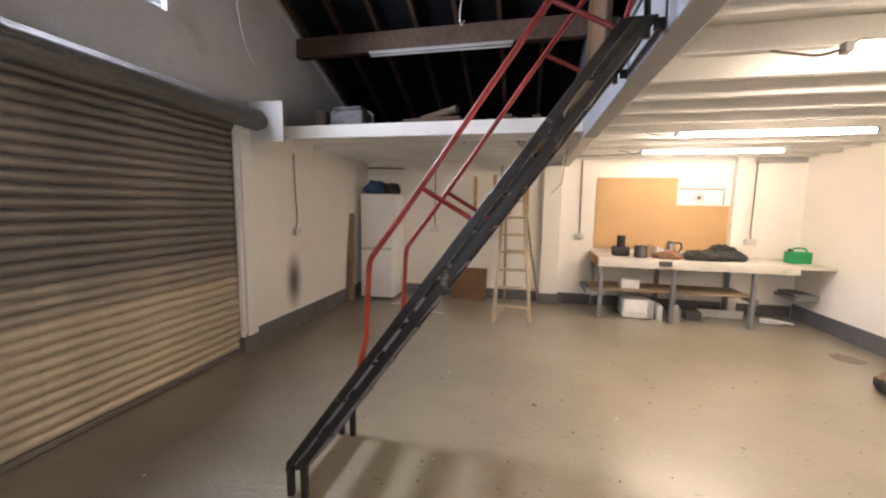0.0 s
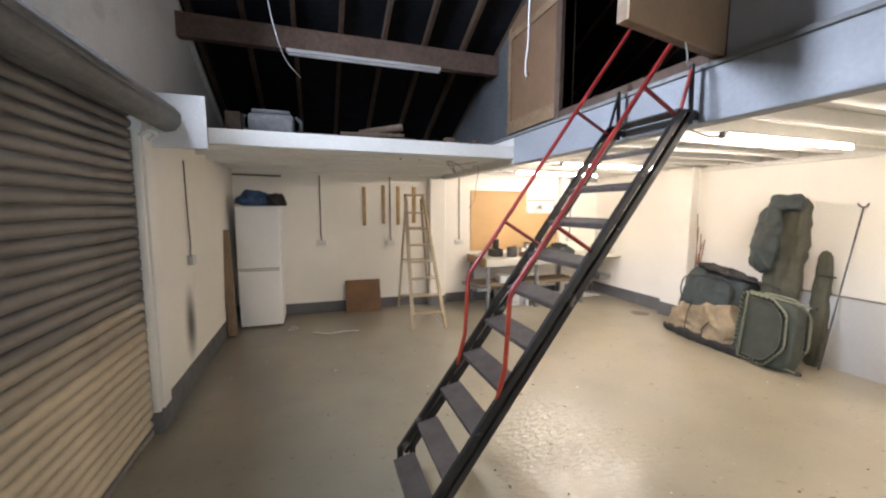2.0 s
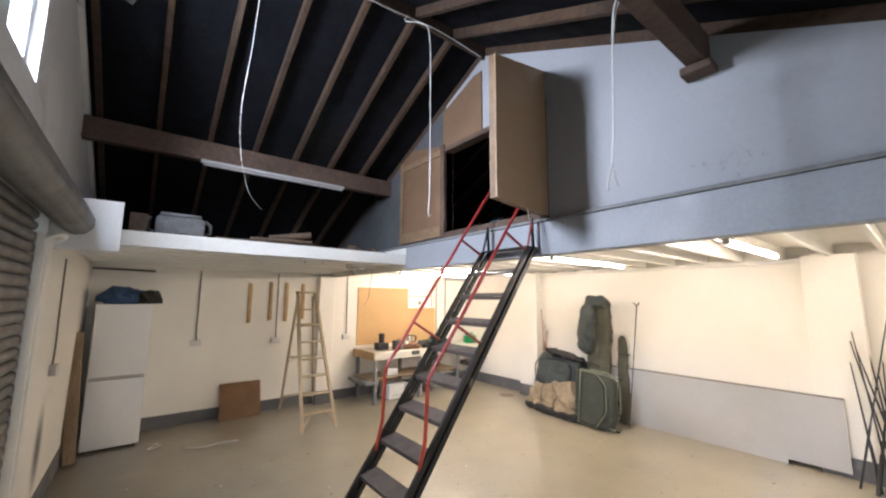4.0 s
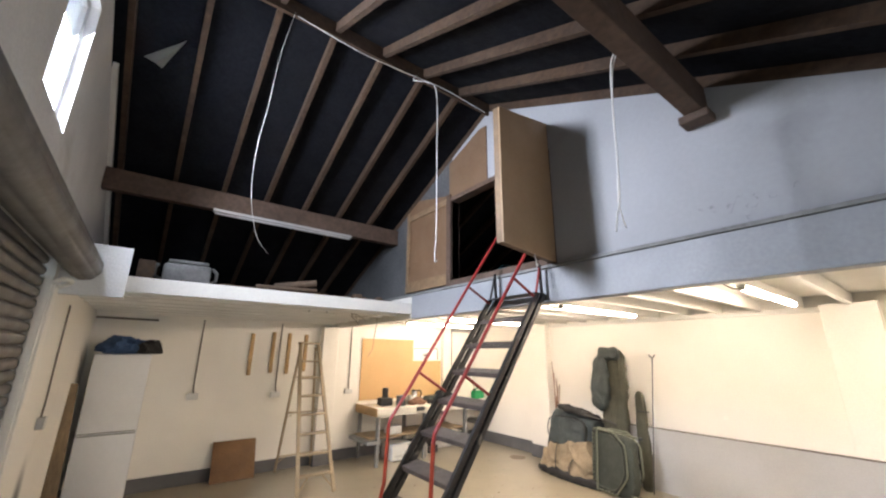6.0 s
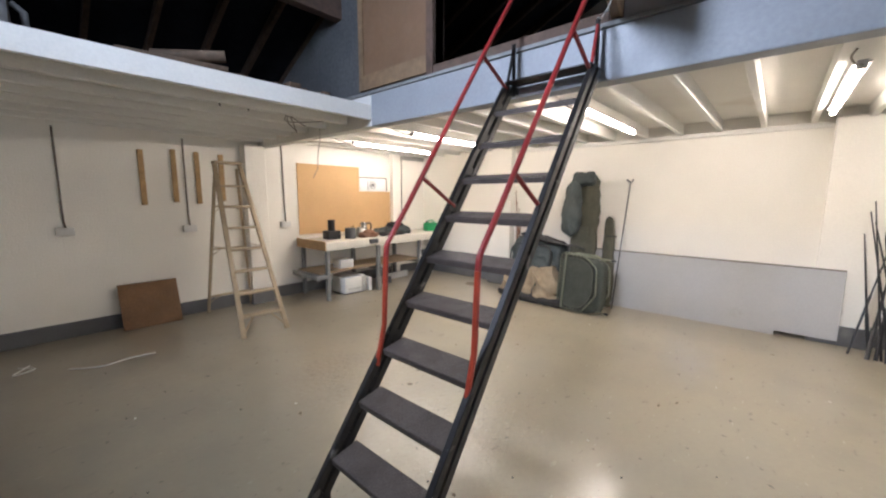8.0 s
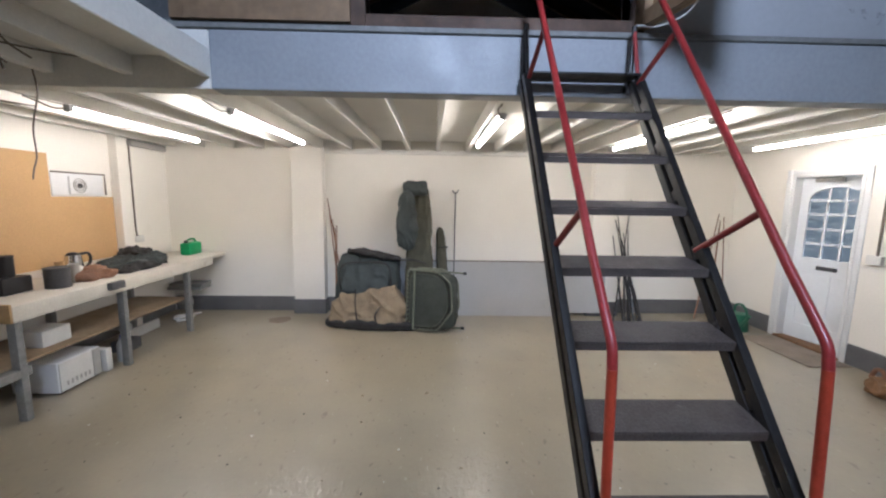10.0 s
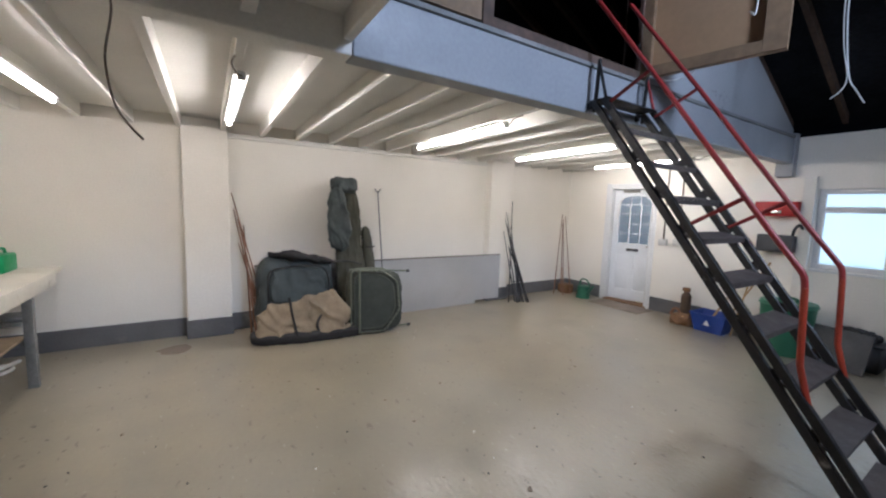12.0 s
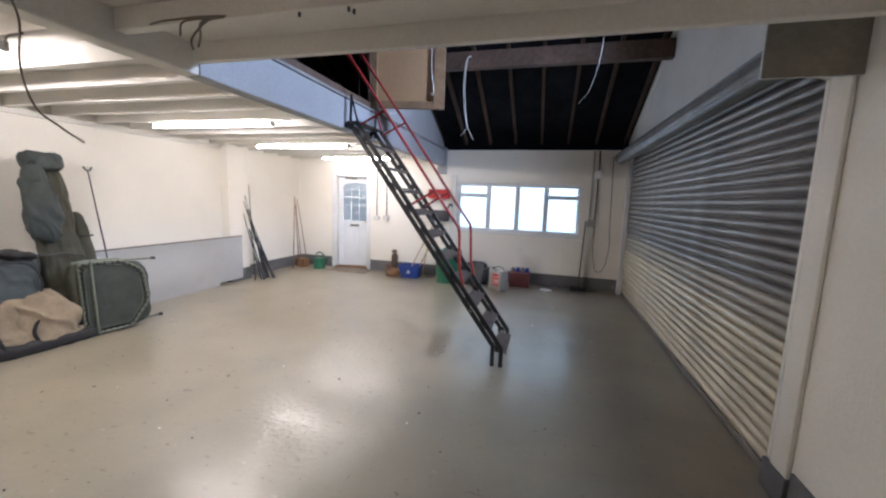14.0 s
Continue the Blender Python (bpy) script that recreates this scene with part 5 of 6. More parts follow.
for f, t, r in (((6.70, 5.40, 0), (7.06, 5.76, 1.64), 0.010), ((6.78, 5.46, 0), (7.08, 5.70, 1.34), 0.013), ((6.66, 5.56, 0), (7.07, 5.66, 1.22), 0.014), ((6.82, 5.60, 0), (7.085, 5.64, 1.26), 0.011), ((6.72, 5.50, 0), (7.075, 5.74, 1.45), 0.012), ((6.62, 5.44, 0), (7.06, 5.70, 1.05), 0.015)):
    leaning("leaning_rod", "rusty brown rod leaning on the wall", "brown rods by the pilaster", f, t, r, 0.006, M_RUST)
for f, t, r in (((6.70, 1.74, 0), (7.08, 1.42, 1.69), 0.010), ((6.58, 1.44, 0), (7.08, 1.60, 1.40), 0.014), ((6.66, 1.52, 0), (6.93, 1.68, 1.50), 0.010), ((6.62, 1.38, 0), (6.93, 1.66, 1.30), 0.016), ((6.70, 1.60, 0), (6.935, 1.72, 1.18), 0.014), ((6.60, 1.50, 0), (7.08, 1.50, 1.2), 0.012), ((6.56, 1.42, 0), (7.08, 1.54, 1.05), 0.020), ((6.64, 1.56, 0), (7.07, 1.44, 1.25), 0.016), ((6.68, 1.46, 0), (6.935, 1.70, 1.40), 0.012), ((6.62, 1.62, 0), (7.08, 1.48, 0.98), 0.018)):
    leaning("fishing_rod", "black fishing rod leaning on the wall", "black rods by the pilaster", f, t, r, 0.005, M_ROD)
for f, t, r in (((6.84, 0.50, 0), (7.07, 0.12, 1.50), 0.010), ((6.72, 0.38, 0), (7.06, 0.10, 1.40), 0.010), ((6.86, 0.28, 0), (7.07, 0.10, 1.30), 0.012), ((6.70, 0.20, 0), (7.05, 0.06, 1.45), 0.010)):
    leaning("garden_cane", "brown cane leaning in the corner", "canes in the corner", f, t, r, 0.006, M_RUST)
solo("cane_bucket", box(N(), 6.74, 6.96, 0.06, 0.26, 0, 0.17, 0.02), M_BROWN, "brown box on the floor by the canes", "box")

pole = leaning("bank_stick", "dark metal bank stick with a forked tip", "", (6.68, 3.98, 0.01), (7.07, 3.955, 1.74), 0.010, 0.008, M_DARKGREY, "pole")
part("fork", tube(N(), curve_points([(7.065, 3.915, 1.78), (7.068, 3.935, 1.745), (7.068, 3.975, 1.745), (7.065, 4.00, 1.78)]), 0.008), M_DARKGREY, pole)

rb = thing("rod_bag", (6.78, 4.5, 0.0), "tall olive canvas rod bag leaning on the wall", "bag")
lean = Euler((0, radians(10), radians(0))).to_matrix()
part("main_sleeve", soft(N(), (6.80, 4.45, 0.93), (0.085, 0.165, 0.93), 4.0, 0.025, 1.0, lean, 8, -0.12, 0.0, 6), M_OLIVE, rb)
part("side_pouch", soft(N(), (6.72, 4.615, 1.36), (0.095, 0.125, 0.38), 2.6, 0.03, 4.0, lean, 7, -0.10, None, 6), M_TEAL, rb, "dark blue side pouch")
part("top_flap", soft(N(), (6.85, 4.51, 1.79), (0.085, 0.165, 0.09), 3.6, 0.022, 7.0, lean, 4, 0, None, 9), M_TEAL, rb, "dark blue folded top flap")
part("strap", tube(N(), curve_points([(6.60, 4.35, 0.80), (6.62, 4.5, 0.84), (6.60, 4.72, 0.86), (6.56, 4.9, 0.92)]), 0.014, 6, 0.4), M_STRAP, rb, "black carry strap")
st = thing("rod_tube", (6.84, 4.24, 0.0), "short olive padded tube leaning on the wall", "bag")
part("body", soft(N(), (6.88, 4.13, 0.62), (0.055, 0.075, 0.64), 3.5, 0.012, 2.0, Euler((radians(-3), radians(9), 0)).to_matrix(), 7, -0.12, 0.0, 6), M_OLIVE, st)
part("band", soft(N(), (6.935, 4.125, 0.98), (0.058, 0.072, 0.012), 4.0, 0.0, 2.0, Euler((radians(-3), radians(9), 0)).to_matrix(), 3), M_STRAP, st)

hd = thing("holdall", (6.66, 5.10, 0.0), "large dark teal canvas holdall leaning on the wall", "bag")
hd_turn = Euler((radians(4), radians(14), 0)).to_matrix()
part("body", soft(N(), (6.70, 5.14, 0.48), (0.19, 0.41, 0.43), 4.5, 0.035, 11.0, hd_turn, 9, 0.0, 0.0, 3.2), M_TEAL, hd)
part("top_flap", soft(N(), (6.71, 5.06, 0.895), (0.17, 0.35, 0.045), 3.0, 0.035, 14.0, Euler((radians(10), radians(10), 0)).to_matrix(), 6, 0, None, 5), M_STRAP, hd, "black top flap")
part("pocket", soft(N(), (6.515, 5.13, 0.60), (0.045, 0.31, 0.20), 4.5, 0.022, 17.0, hd_turn, 7, 0, None, 5), M_TEAL, hd, "raised front pocket")
part("piping", tube(N(), curve_points([(6.50, 5.45, 0.42), (6.455, 5.46, 0.62), (6.50, 5.42, 0.79), (6.505, 5.13, 0.83), (6.50, 4.86, 0.80), (6.455, 4.80, 0.62), (6.48, 4.82, 0.42)], 5), 0.009, 6), M_STRAP, hd, "black piping round the pocket")
um = thing("landing_mat", (6.5, 5.0, 0.0), "slumped tan canvas fishing mat with a black base", "bag")
part("base", soft(N(), (6.43, 5.03, 0.055), (0.19, 0.62, 0.07), 3.5, 0.018, 21.0, Euler((0, 0, radians(-6))).to_matrix(), 8, 0, 0.0, 5), M_STRAP, um, "black rubber base")
part("cover", soft(N(), (6.47, 5.20, 0.24), (0.12, 0.36, 0.23), 3.2, 0.045, 24.0, Euler((radians(-10), radians(20), radians(-6))).to_matrix(), 9, -0.12, 0.075, 3.6), M_TAN, um)
part("cover_end", soft(N(), (6.42, 4.83, 0.28), (0.12, 0.22, 0.24), 2.8, 0.05, 27.0, Euler((radians(-24), radians(18), 0)).to_matrix(), 8, -0.2, 0.075, 4), M_TAN, um)
part("cover_lip", soft(N(), (6.45, 5.02, 0.10), (0.17, 0.56, 0.06), 3.5, 0.03, 31.0, Euler((0, 0, radians(-6))).to_matrix(), 8, 0, 0.05, 5), M_TAN, um)
for ya, yb in ((5.22, 5.20), (4.98, 4.74)):
    part("strap", tube(N(), curve_points([(6.255, ya - 0.02, 0.09), (6.28, ya, 0.2), (6.335, (ya + yb) / 2 + 0.03, 0.34), (6.42, yb + 0.05, 0.485)]), 0.016, 6, 0.4), M_STRAP, um, "dark strap")

bc = thing("folded_bedchair", (6.5, 4.2, 0.0), "folded dark green camp bed leaning on the bags", "bedchair")
bt_turn = Euler((0, radians(6), radians(-14))).to_matrix()


def bed(u, v, w=0.0):
    """u along the wall, v up the leaning bed, w out from it."""
    return Vector((6.245, 4.30, 0.028)) + bt_turn @ Vector((-w, u, v))


def rounded(outline, cut):
    """Rounds the corners of a closed outline of 2D points."""
    out = []
    for i, p in enumerate(outline):
        p, q, r = Vector(p), Vector(outline[i - 1]), Vector(outline[(i + 1) % len(outline)])
        a, c = p + (q - p).normalized() * cut, p + (r - p).normalized() * cut
        out += [a * (1 - f) ** 2 + p * 2 * f * (1 - f) + c * f * f for f in (0.0, 0.33, 0.67, 1.0)]
    return out


oct_ = [(0.285, 0.0), (0.285, 0.735), (-0.08, 0.735), (-0.265, 0.60), (-0.295, 0.25), (-0.11, 0.0)]
inner = [(0.25, 0.04), (0.25, 0.695), (-0.07, 0.695), (-0.222, 0.58), (-0.248, 0.255), (-0.10, 0.04)]
pts = [bed(p.x, p.y, 0.055) for p in rounded(oct_, 0.05)]
part("front_frame", tube(N(), pts + [pts[0]], 0.012, 10), M_BEDTUBE, bc, "green-grey tube frame")
pts = [bed(p.x - 0.05, p.y + 0.015, -0.16) for p in rounded(oct_, 0.05)]
part("rear_frame", tube(N(), pts + [pts[0]], 0.012, 10), M_BEDTUBE, bc, "green-grey tube frame")
b = N()
fab = rounded(inner, 0.09)
vs0, vs1 = [b.verts.new(bed(p.x, p.y, 0.052)) for p in fab], [b.verts.new(bed(p.x, p.y, 0.040)) for p in fab]
b.faces.new(vs0), b.faces.new(vs1[::-1])
for i in range(len(fab)):
    j = (i + 1) % len(fab)
    b.faces.new((vs0[i], vs1[i], vs1[j], vs0[j]))
bmesh.ops.recalc_face_normals(b, faces=b.faces)
part("bed_sheet", b, M_BEDMESH, bc, "dark green laced fabric", smooth=False)
pts = [bed(p.x, p.y, 0.056) for p in fab]
part("hem", tube(N(), pts + [pts[0]], 0.007, 6), M_BEDHEM, bc, "paler green hem")
for side in range(6):
    (u0, v0), (u1, v1), (i0, j0), (i1, j1) = oct_[side], oct_[(side + 1) % 6], inner[side], inner[(side + 1) % 6]
    cnt = max(2, int(math.hypot(u1 - u0, v1 - v0) / 0.055))
    for k in range(cnt):
        f = (k + 0.5) / cnt
        o, n_ = (u0 + (u1 - u0) * f, v0 + (v1 - v0) * f), (i0 + (i1 - i0) * f, j0 + (j1 - j0) * f)
        b = tube(N(), [bed(n_[0] - (u1 - u0) / cnt * 0.22, n_[1] - (v1 - v0) / cnt * 0.22, 0.056), bed(*o, 0.069), bed(n_[0] + (u1 - u0) / cnt * 0.22, n_[1] + (v1 - v0) / cnt * 0.22, 0.056)], 0.006, 5)
        part("elastic", b, M_STRAP, bc)
part("cross_tube", tube(N(), [bed(0.19, -0.005, 0.078), bed(0.19, 0.755, 0.078)], 0.013, 10), M_BEDTUBE, bc)
part("leg_bar", tube(N(), [bed(0.30, 0.745, -0.05), bed(-0.40, 0.72, -0.05)], 0.012, 10), M_BEDTUBE, bc)
part("leg_bar", tube(N(), [bed(0.28, 0.02, -0.02), bed(-0.40, 0.045, -0.02)], 0.012, 10), M_BEDTUBE, bc)
part("leg_foot", cyl(N(), bed(-0.40, 0.72, -0.05), bed(-0.44, 0.72, -0.05), 0.018), M_BLACK, bc, "black foot cap")
part("leg_foot", cyl(N(), bed(-0.40, 0.045, -0.02), bed(-0.44, 0.045, -0.02), 0.018), M_BLACK, bc, "black foot cap")
part("mattress", soft(N(), bed(-0.035, 0.355, -0.06), (0.085, 0.30, 0.355), 5.0, 0.016, 5.0, bt_turn, 5, 0.0, 0.004, 6), M_BEDMESH, bc, "folded dark green mattress")
part("mattress_side", soft(N(), bed(0.25, 0.37, -0.07), (0.09, 0.09, 0.37), 4.0, 0.02, 9.0, bt_turn, 5, 0.0, 0.004, 6), M_OLIVE, bc, "olive folded end of the mattress")

# ---- south wall things ----
wc = thing("watering_can", (6.40, 0.22, 0.0), "dark green plastic watering can on the floor", "watering can")
part("body", cyl(N(), (6.40, 0.22, 0), (6.40, 0.22, 0.22), 0.12, 22, 0.10), M_BIN, wc)
part("handle", tube(N(), curve_points([(6.48, 0.22, 0.21), (6.46, 0.22, 0.32), (6.36, 0.22, 0.34), (6.28, 0.22, 0.26), (6.29, 0.22, 0.12)]), 0.014), M_BIN, wc)
part("spout", cyl(N(), (6.30, 0.25, 0.08), (6.14, 0.30, 0.26), 0.026, 12, 0.016), M_BIN, wc)
solo("door_mat", box(N(), 5.25, 6.15, -0.06, 0.40, 0.0005, 0.010, 0.004), M_MAT, "flat worn grey-brown door mat", "mat")
ex = thing("old_extinguisher", (4.72, 0.10, 0.0), "tall grimy dark brown cylinder by the wall", "cylinder")
part("body", cyl(N(), (4.72, 0.10, 0.0), (4.72, 0.10, 0.38), 0.065, 20), M_OLDWOOD, ex)
part("shoulder", cyl(N(), (4.72, 0.10, 0.38), (4.72, 0.10, 0.44), 0.065, 20, 0.03), M_OLDWOOD, ex)
part("head", box(N(), 4.68, 4.77, 0.07, 0.13, 0.44, 0.50, 0.008), M_BROWN, ex)
sd = thing("tool_machine", (4.66, 0.30, 0.0), "dusty brown and yellow power tool on the floor", "power tool")
part("body", soft(N(), (4.66, 0.30, 0.07), (0.15, 0.10, 0.075), 2.6, 0.03, 3.0, floor_z=0.0, freq=9), M_BROWN, sd)
part("grip", tube(N(), curve_points([(4.70, 0.28, 0.13), (4.73, 0.28, 0.20), (4.80, 0.26, 0.19), (4.84, 0.25, 0.10)]), 0.018), M_RUST, sd)
part("yellow_cover", soft(N(), (4.60, 0.34, 0.08), (0.06, 0.05, 0.05), 2.5, 0.01, 5.0, freq=9), M_HARD, sd, "yellow cover")
bx = thing("recycling_box", (4.30, 0.22, 0.0), "blue plastic recycling box on the floor", "box")
b = N()
lo, hi = [(4.14, 0.10), (4.46, 0.10), (4.46, 0.38), (4.14, 0.38)], [(4.09, 0.06), (4.51, 0.06), (4.51, 0.42), (4.09, 0.42)]
vl, vh = [b.verts.new((x, y, 0.0)) for x, y in lo], [b.verts.new((x, y, 0.24)) for x, y in hi]
vi, vb = [b.verts.new((x * 0.95 + 4.30 * 0.05, y * 0.95 + 0.24 * 0.05, 0.24)) for x, y in hi], [b.verts.new((x * 0.94 + 4.30 * 0.06, y * 0.94 + 0.24 * 0.06, 0.012)) for x, y in lo]
b.faces.new(vl[::-1]), b.faces.new(vb)
for i in range(4):
    j = (i + 1) % 4
    b.faces.new((vl[i], vl[j], vh[j], vh[i])), b.faces.new((vh[i], vh[j], vi[j], vi[i])), b.faces.new((vi[i], vi[j], vb[j], vb[i]))
part("tub", b, M_BLUE, bx, smooth=False)
part("rim", tube(N(), [(x, y, 0.24) for x, y in hi + hi[:1]], 0.012), M_BLUE, bx)
b = prism(N(), [(4.26, 0.10), (4.34, 0.10), (4.30, 0.17)], "y", 0.420, 0.424)
part("mark", b, M_CARD, bx, "pale triangular mark")
for f, t in (((4.38, 0.28, 0.02), (3.98, -0.08, 1.02)), ((4.22, 0.26, 0.02), (3.86, -0.08, 0.98)), ((4.08, 0.26, 0.0), (4.02, -0.07, 0.86))):
    leaning("garden_tool", "pale wooden tool handle leaning on the wall", "tool handles by the box", f, t, 0.013, 0.012, M_WOOD, "tool")
bn = thing("green_bin", (3.55, 0.36, 0.0), "dark green plastic bin with a pale green lid", "bin")
part("body", cyl(N(), (3.52, 0.36, 0.0), (3.52, 0.36, 0.56), 0.21, 28, 0.25), M_BIN, bn)
part("lid", cyl(N(), (3.52, 0.36, 0.561), (3.52, 0.36, 0.60), 0.265, 28, 0.25), M_BIN, bn)
part("lid_grip", tube(N(), curve_points([(3.44, 0.36, 0.60), (3.46, 0.36, 0.64), (3.58, 0.36, 0.64), (3.60, 0.36, 0.60)]), 0.014), M_BIN, bn)
gb = thing("dark_crate", (3.0, 0.16, 0.0), "dark grey crate of odds and ends by the wall", "crate")
part("body", box(N(), 2.78, 3.20, 0.0, 0.32, 0.0, 0.26, 0.015), M_DARKGREY, gb)
part("lid", box(N(), 2.77, 3.21, -0.01, 0.33, 0.261, 0.285, 0.008), M_BLACK, gb)
part("clutter", soft(N(), (3.0, 0.16, 0.33), (0.16, 0.12, 0.05), 2.2, 0.04, 5.0, floor_z=0.286, freq=10), M_BLACK, gb)
ob_ = box(N(), -0.24, 0.24, -0.008, 0.008, 0, 0.42, 0.003)
gl = solo("grey_sheet", ob_, M_DARKGREY, "thin dark grey sheet leaning on the crate", "sheet")
gl.matrix_world = pose(3.08, 0.50, 0.004, 18, 0, -12)
jw = thing("chemical_can", (2.52, 0.66, 0.0), "off-white plastic chemical can with a red label", "can")
cj = Euler((0, 0, radians(-38))).to_matrix().to_4x4()


def at_can(bm):
    bmesh.ops.transform(bm, matrix=Matrix.Translation((2.52, 0.66, 0)) @ cj, verts=bm.verts)
    return bm


part("body", at_can(box(N(), -0.15, 0.15, -0.10, 0.10, 0.0, 0.36, 0.025)), M_GREYPLAS, jw)
part("handle", at_can(tube(N(), curve_points([(-0.10, 0, 0.35), (-0.09, 0, 0.41), (0.05, 0, 0.41), (0.07, 0, 0.35)]), 0.016)), M_GREYPLAS, jw)
part("cap", at_can(cyl(N(), (0.11, 0, 0.355), (0.11, 0, 0.395), 0.03)), M_BLACK, jw, "black cap")
lb = part("label", at_can(box(N(), -0.11, 0.04, 0.1005, 0.1025, 0.10, 0.30)), M_REDPLAS, jw, "red printed label")
b = N()
for z in (0.13, 0.16, 0.19, 0.24):
    box(b, -0.10, 0.02, 0.103, 0.1035, z, z + 0.014)
part("print_bars", at_can(b), M_CARD, lb)
rc = thing("red_crate", (2.18, 0.14, 0.0), "faded red crate holding drink cans", "crate")
part("body", box(N(), 2.0, 2.36, 0.0, 0.30, 0.0, 0.27, 0.01), M_REDDULL, rc)
for i in range(8):
    x, y = 2.05 + (i % 4) * 0.085, 0.08 + (i // 4) * 0.11
    c = cyl(N(), (x, y, 0.271), (x, y, 0.335), 0.033, 14)
    solo("drink_can", c, M_CHROME if i % 2 else M_BLUE, "blue and silver drink can on the crate", "can", "cans on the crate")
solo("paper_scrap", soft(N(), (1.70, 0.40, 0.012), (0.10, 0.06, 0.02), 2.2, 0.015, 3.0, floor_z=0.001, freq=12), M_CARD, "white paper scrap on the floor", "paper")
setting("wall_pier", box(N(), 1.04, 1.47, YS + 0.001, YS + 0.10, 0.235, 0.90, 0.006), M_WALL, "cream boxed pier under the window", "pier")
setting("wall_pier_corner", box(N(), 3.515, 3.63, YS + 0.001, YS + 0.055, 0.225, 2.045, 0.006), M_CEIL, "white painted pier under the beam end", "pier")
setting("baseboard_pier", box(N(), 1.03, 1.48, YS + 0.013, YS + 0.11, 0.0, 0.232, 0.004), M_PLINTH, "grey painted plinth of the pier", "plinth")
rs = thing("red_case", (3.83, -0.04, 1.57), "red metal case fixed to the wall", "case")
part("body", box(N(), 3.636, 4.06, YS + 0.001, 0.03, 1.57, 1.75, 0.01), M_REDPLAS, rs)
part("clip", box(N(), 3.78, 3.88, 0.031, 0.042, 1.60, 1.64, 0.003), M_CHROME, rs)
gs = thing("dark_shelf_box", (3.8, -0.03, 1.13), "dark grey box on the wall under the red case", "box")
part("body", box(N(), 3.636, 3.99, YS + 0.001, 0.06, 1.13, 1.34, 0.01), M_DARKGREY, gs)
part("clamp", tube(N(), curve_points([(3.66, 0.0, 1.34), (3.64, 0.02, 1.42), (3.60, 0.02, 1.47), (3.57, 0.0, 1.42)]), 0.016), M_BLACK, gs, "black clamp")


def ssocket(x, z, top):
    root = thing("wall_socket", (x, YS, z), "grey metal wall socket with brown conduit above", "socket", "wall sockets")
    part("back_box", box(N(), x - 0.06, x + 0.06, YS + 0.001, YS + 0.045, z - 0.045, z + 0.045, 0.005), M_GREYPLAS, root)
    part("face_plate", box(N(), x - 0.063, x + 0.063, YS + 0.046, YS + 0.053, z - 0.048, z + 0.048, 0.003), M_CARD, root)
    part("conduit", tube(N(), [(x, YS + 0.014, z + 0.04), (x, YS + 0.014, top)], 0.011), M_CABLE_K, root, "brown conduit")


ssocket(5.00, 1.13, 2.30), ssocket(5.22, 1.12, 2.30)
eb = thing("switch_box", (0.99, YS, 1.2), "grey electrical switch box with cables", "switch")
part("box", box(N(), 0.93, 1.06, YS + 0.001, YS + 0.07, 1.16, 1.28, 0.006), M_GREYPLAS, eb)
part("conduit", tube(N(), [(1.02, YS + 0.02, 1.28), (1.02, YS + 0.02, 2.50)], 0.016), M_GREYPLAS, eb, "grey conduit")
part("conduit", tube(N(), [(0.93, YS + 0.02, 1.28), (0.93, YS + 0.02, 2.50)], 0.012), M_CABLE_K, eb, "brown conduit")
ib = thing("isolator", (0.90, YS, 2.05), "white isolator box beside the shutter", "switch")
part("box", box(N(), 0.86, 1.00, YS + 0.04, YS + 0.10, 2.02, 2.16, 0.006), M_WHITE, ib)
cable("shutter_chain", [(0.72, 0.02, 2.4), (0.70, 0.02, 1.8), (0.68, 0.02, 1.1), (0.66, 0.02, 0.85)], 0.006, M_CABLE_K, "dark hanging shutter chain", "chain")
cable("power_cable", [(0.93, -0.05, 1.17), (0.92, -0.04, 0.7), (0.87, -0.02, 0.40), (0.78, 0.0, 0.36), (0.70, 0.0, 0.5), (0.66, 0.02, 0.85)], 0.006, M_CABLE_K, "dark looped power cable on the wall")
br = thing("broom", (1.14, 0.14, 0.0), "long-handled broom leaning by the window", "broom")
part("handle", cyl(N(), (1.14, 0.14, 0.06), (1.08, -0.07, 1.25), 0.012), M_DARKGREY, br)
part("head", box(N(), 1.00, 1.28, 0.11, 0.18, 0.0, 0.07, 0.012), M_BLACK, br)
b = N()
cyl(b, (3.86, YS + 0.001, 2.30), (3.86, YS + 0.05, 2.30), 0.02, 12)
solo("wall_bolt", b, M_DARKGREY, "dark bolt in the wall under the beam", "bolt")
cable("floor_cable", [(1.25, 7.3, 0.008), (1.35, 7.18, 0.008), (1.22, 7.12, 0.008), (1.32, 7.26, 0.02)], 0.006, M_CARD, "pale twist of cable on the floor")
cable("floor_cable", [(1.55, 6.95, 0.006), (1.75, 6.82, 0.006), (1.98, 6.86, 0.006), (2.15, 6.82, 0.006)], 0.006, M_CARD, "pale cable end on the floor")

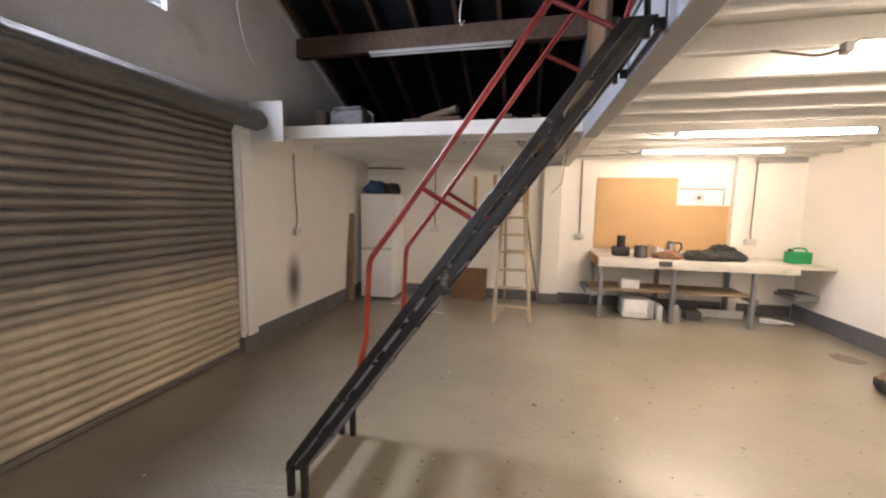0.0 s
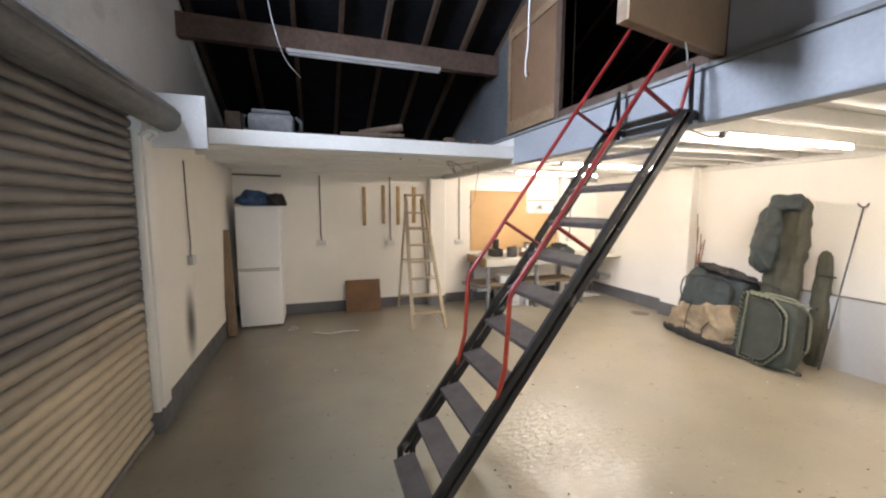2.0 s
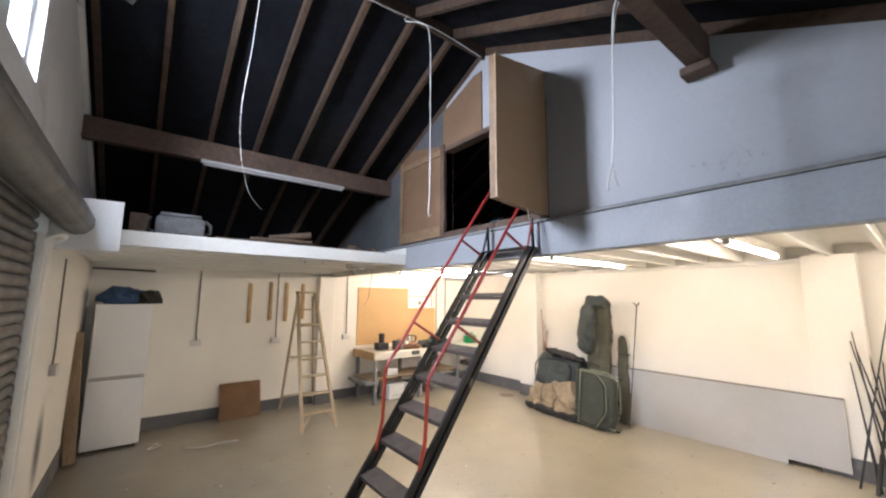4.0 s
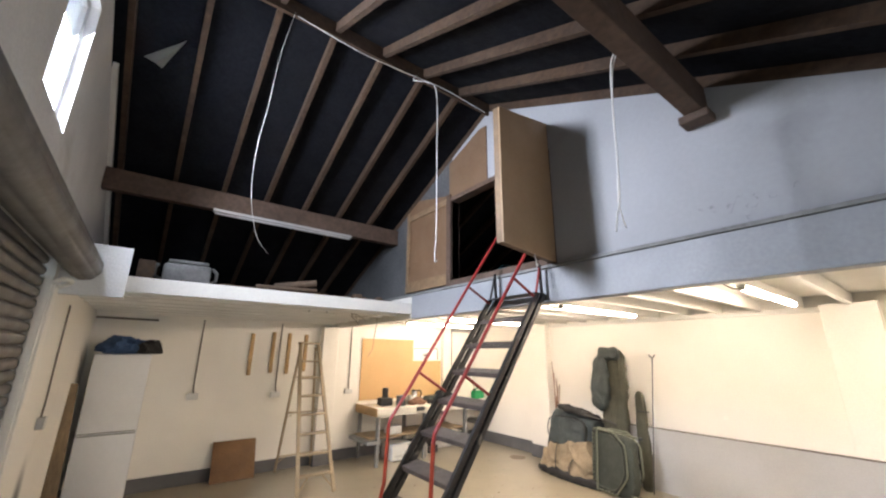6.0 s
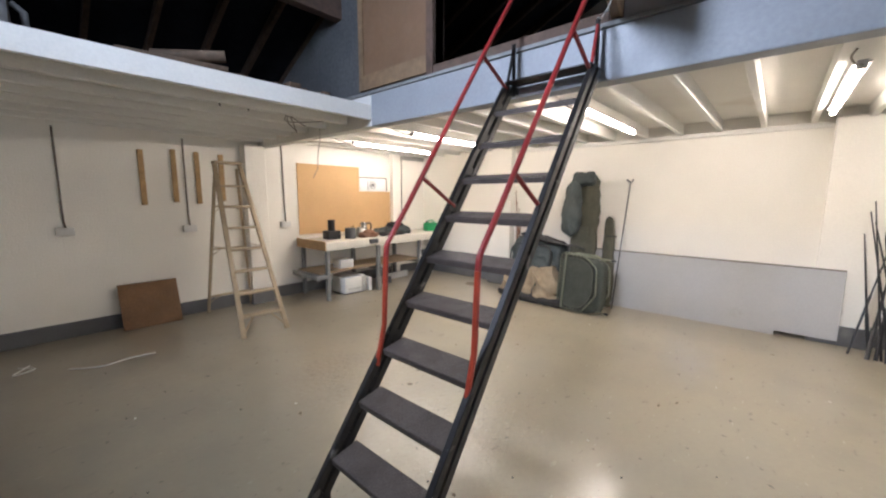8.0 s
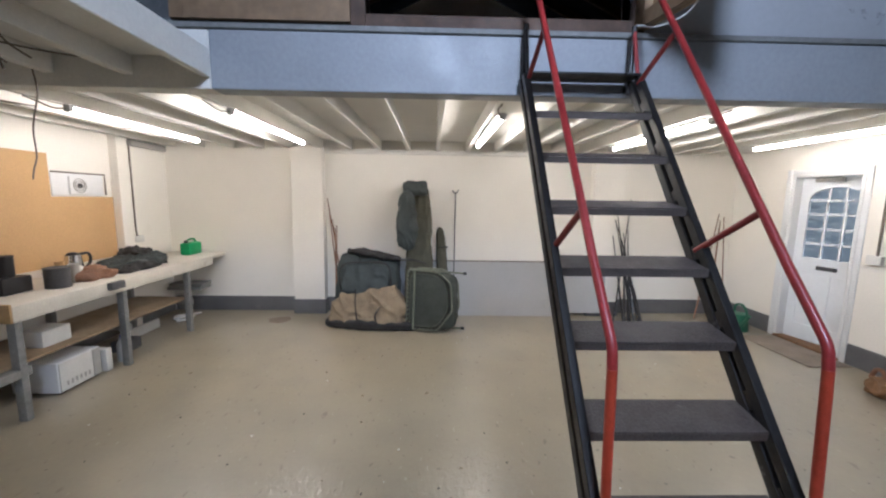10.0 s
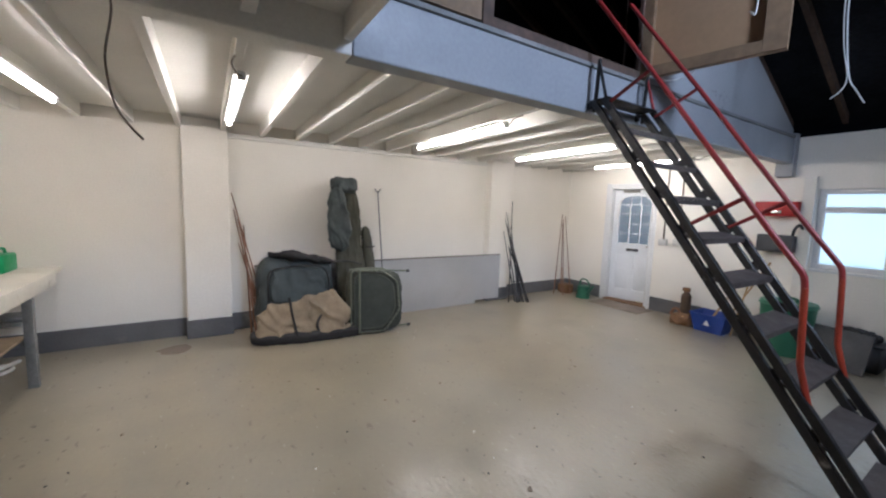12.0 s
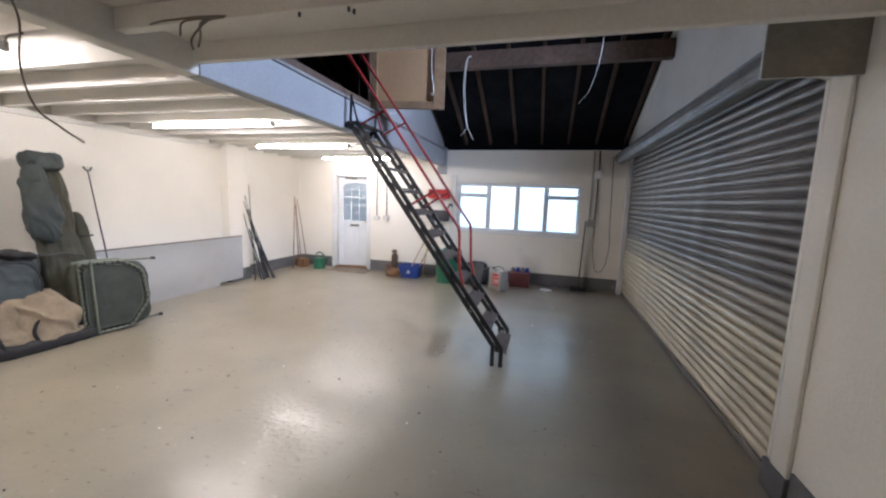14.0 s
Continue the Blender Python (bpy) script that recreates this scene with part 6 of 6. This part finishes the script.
rng = random.Random(5)
for nm, m, cnt, lab, x0, x1, y0, y1 in (("floor_chips", M_CARD, 26, "tiny pale paint chips scattered on the floor", 0.7, 6.2, 1.2, 7.0), ("floor_grit", M_BLACK, 34, "tiny dark grit scattered on the floor", 1.6, 6.3, 2.0, 7.0)):
    b = N()
    for k in range(cnt):
        x, y, r = rng.uniform(x0, x1), rng.uniform(y0, y1), rng.uniform(0.004, 0.010)
        a0 = rng.uniform(0, 6.28)
        pts = [(x + r * rng.uniform(0.5, 1.3) * math.cos(a0 + a), y + r * rng.uniform(0.5, 1.3) * math.sin(a0 + a)) for a in (0.0, 1.3, 2.5, 3.9, 5.1)]
        prism(b, pts, "z", 0.0005, 0.004)
    solo(nm, b, m, lab, "debris", kind="stuff", smooth=False)

rng = random.Random(8)
b = N()
for k in range(24):
    x, y, r = rng.uniform(2.2, 6.2), rng.uniform(2.0, 6.6), rng.uniform(0.006, 0.020)
    a0, sq = rng.uniform(0, 6.28), rng.uniform(0.35, 0.8)
    ca, sa = math.cos(a0), math.sin(a0)
    pts = []
    for q in range(9):
        a = 2 * math.pi * q / 9
        u, v = r * rng.uniform(0.5, 1.4) * math.cos(a), r * sq * rng.uniform(0.5, 1.4) * math.sin(a)
        pts.append((x + u * ca - v * sa, y + u * sa + v * ca))
    prism(b, pts, "z", 0.0004, 0.0022)
solo("floor_scuffs", b, M_SCUFF, "small brown flakes and scuffs on the floor", "debris", kind="stuff", smooth=False)

rng = random.Random(12)
b = N()
for k in range(16):
    y, z = 1.80 + rng.gauss(0, 0.10), 2.67 + rng.gauss(0, 0.035)
    pts = [(GX - 0.001, y, z)]
    for q in range(3):
        y, z = y + rng.uniform(-0.025, 0.025), z + rng.uniform(-0.02, 0.02)
        pts.append((GX - 0.001, y, z))
    tube(b, curve_points(pts, 3), 0.0010, 4)
solo("wall_scribble", b, M_GREYWOOD, "dark scribbled marks on the grey plaster wall", "marks", kind="stuff")

b = N()
for k in range(70):
    x, y, r = rng.uniform(0.95, 3.65), rng.uniform(5.47, 5.60), rng.uniform(0.012, 0.035)
    box(b, x - r * 1.6, x + r * 1.6, y - r * 0.5, y + r * 0.5, 2.4015, 2.4015 + r * rng.uniform(0.4, 1.1), 0.0, Euler((0, 0, rng.uniform(-0.6, 0.6))).to_matrix())
solo("loft_rubble", b, M_OLDWOOD, "dark wood scraps along the storage loft edge", "debris", kind="stuff", smooth=False)
# damp and dirt marks on the floor by the wall
for at, r, m in (((6.64, 6.30), 0.14, M_MAT),):
    pts = [(at[0] + r * rng.uniform(0.6, 1.1) * math.cos(2 * math.pi * k / 14), at[1] + r * 1.3 * rng.uniform(0.6, 1.1) * math.sin(2 * math.pi * k / 14)) for k in range(14)]
    solo("dirt_patch", prism(N(), pts, "z", 0.0005, 0.003), m, "thin brown dirt patch on the floor", "dirt", smooth=False)
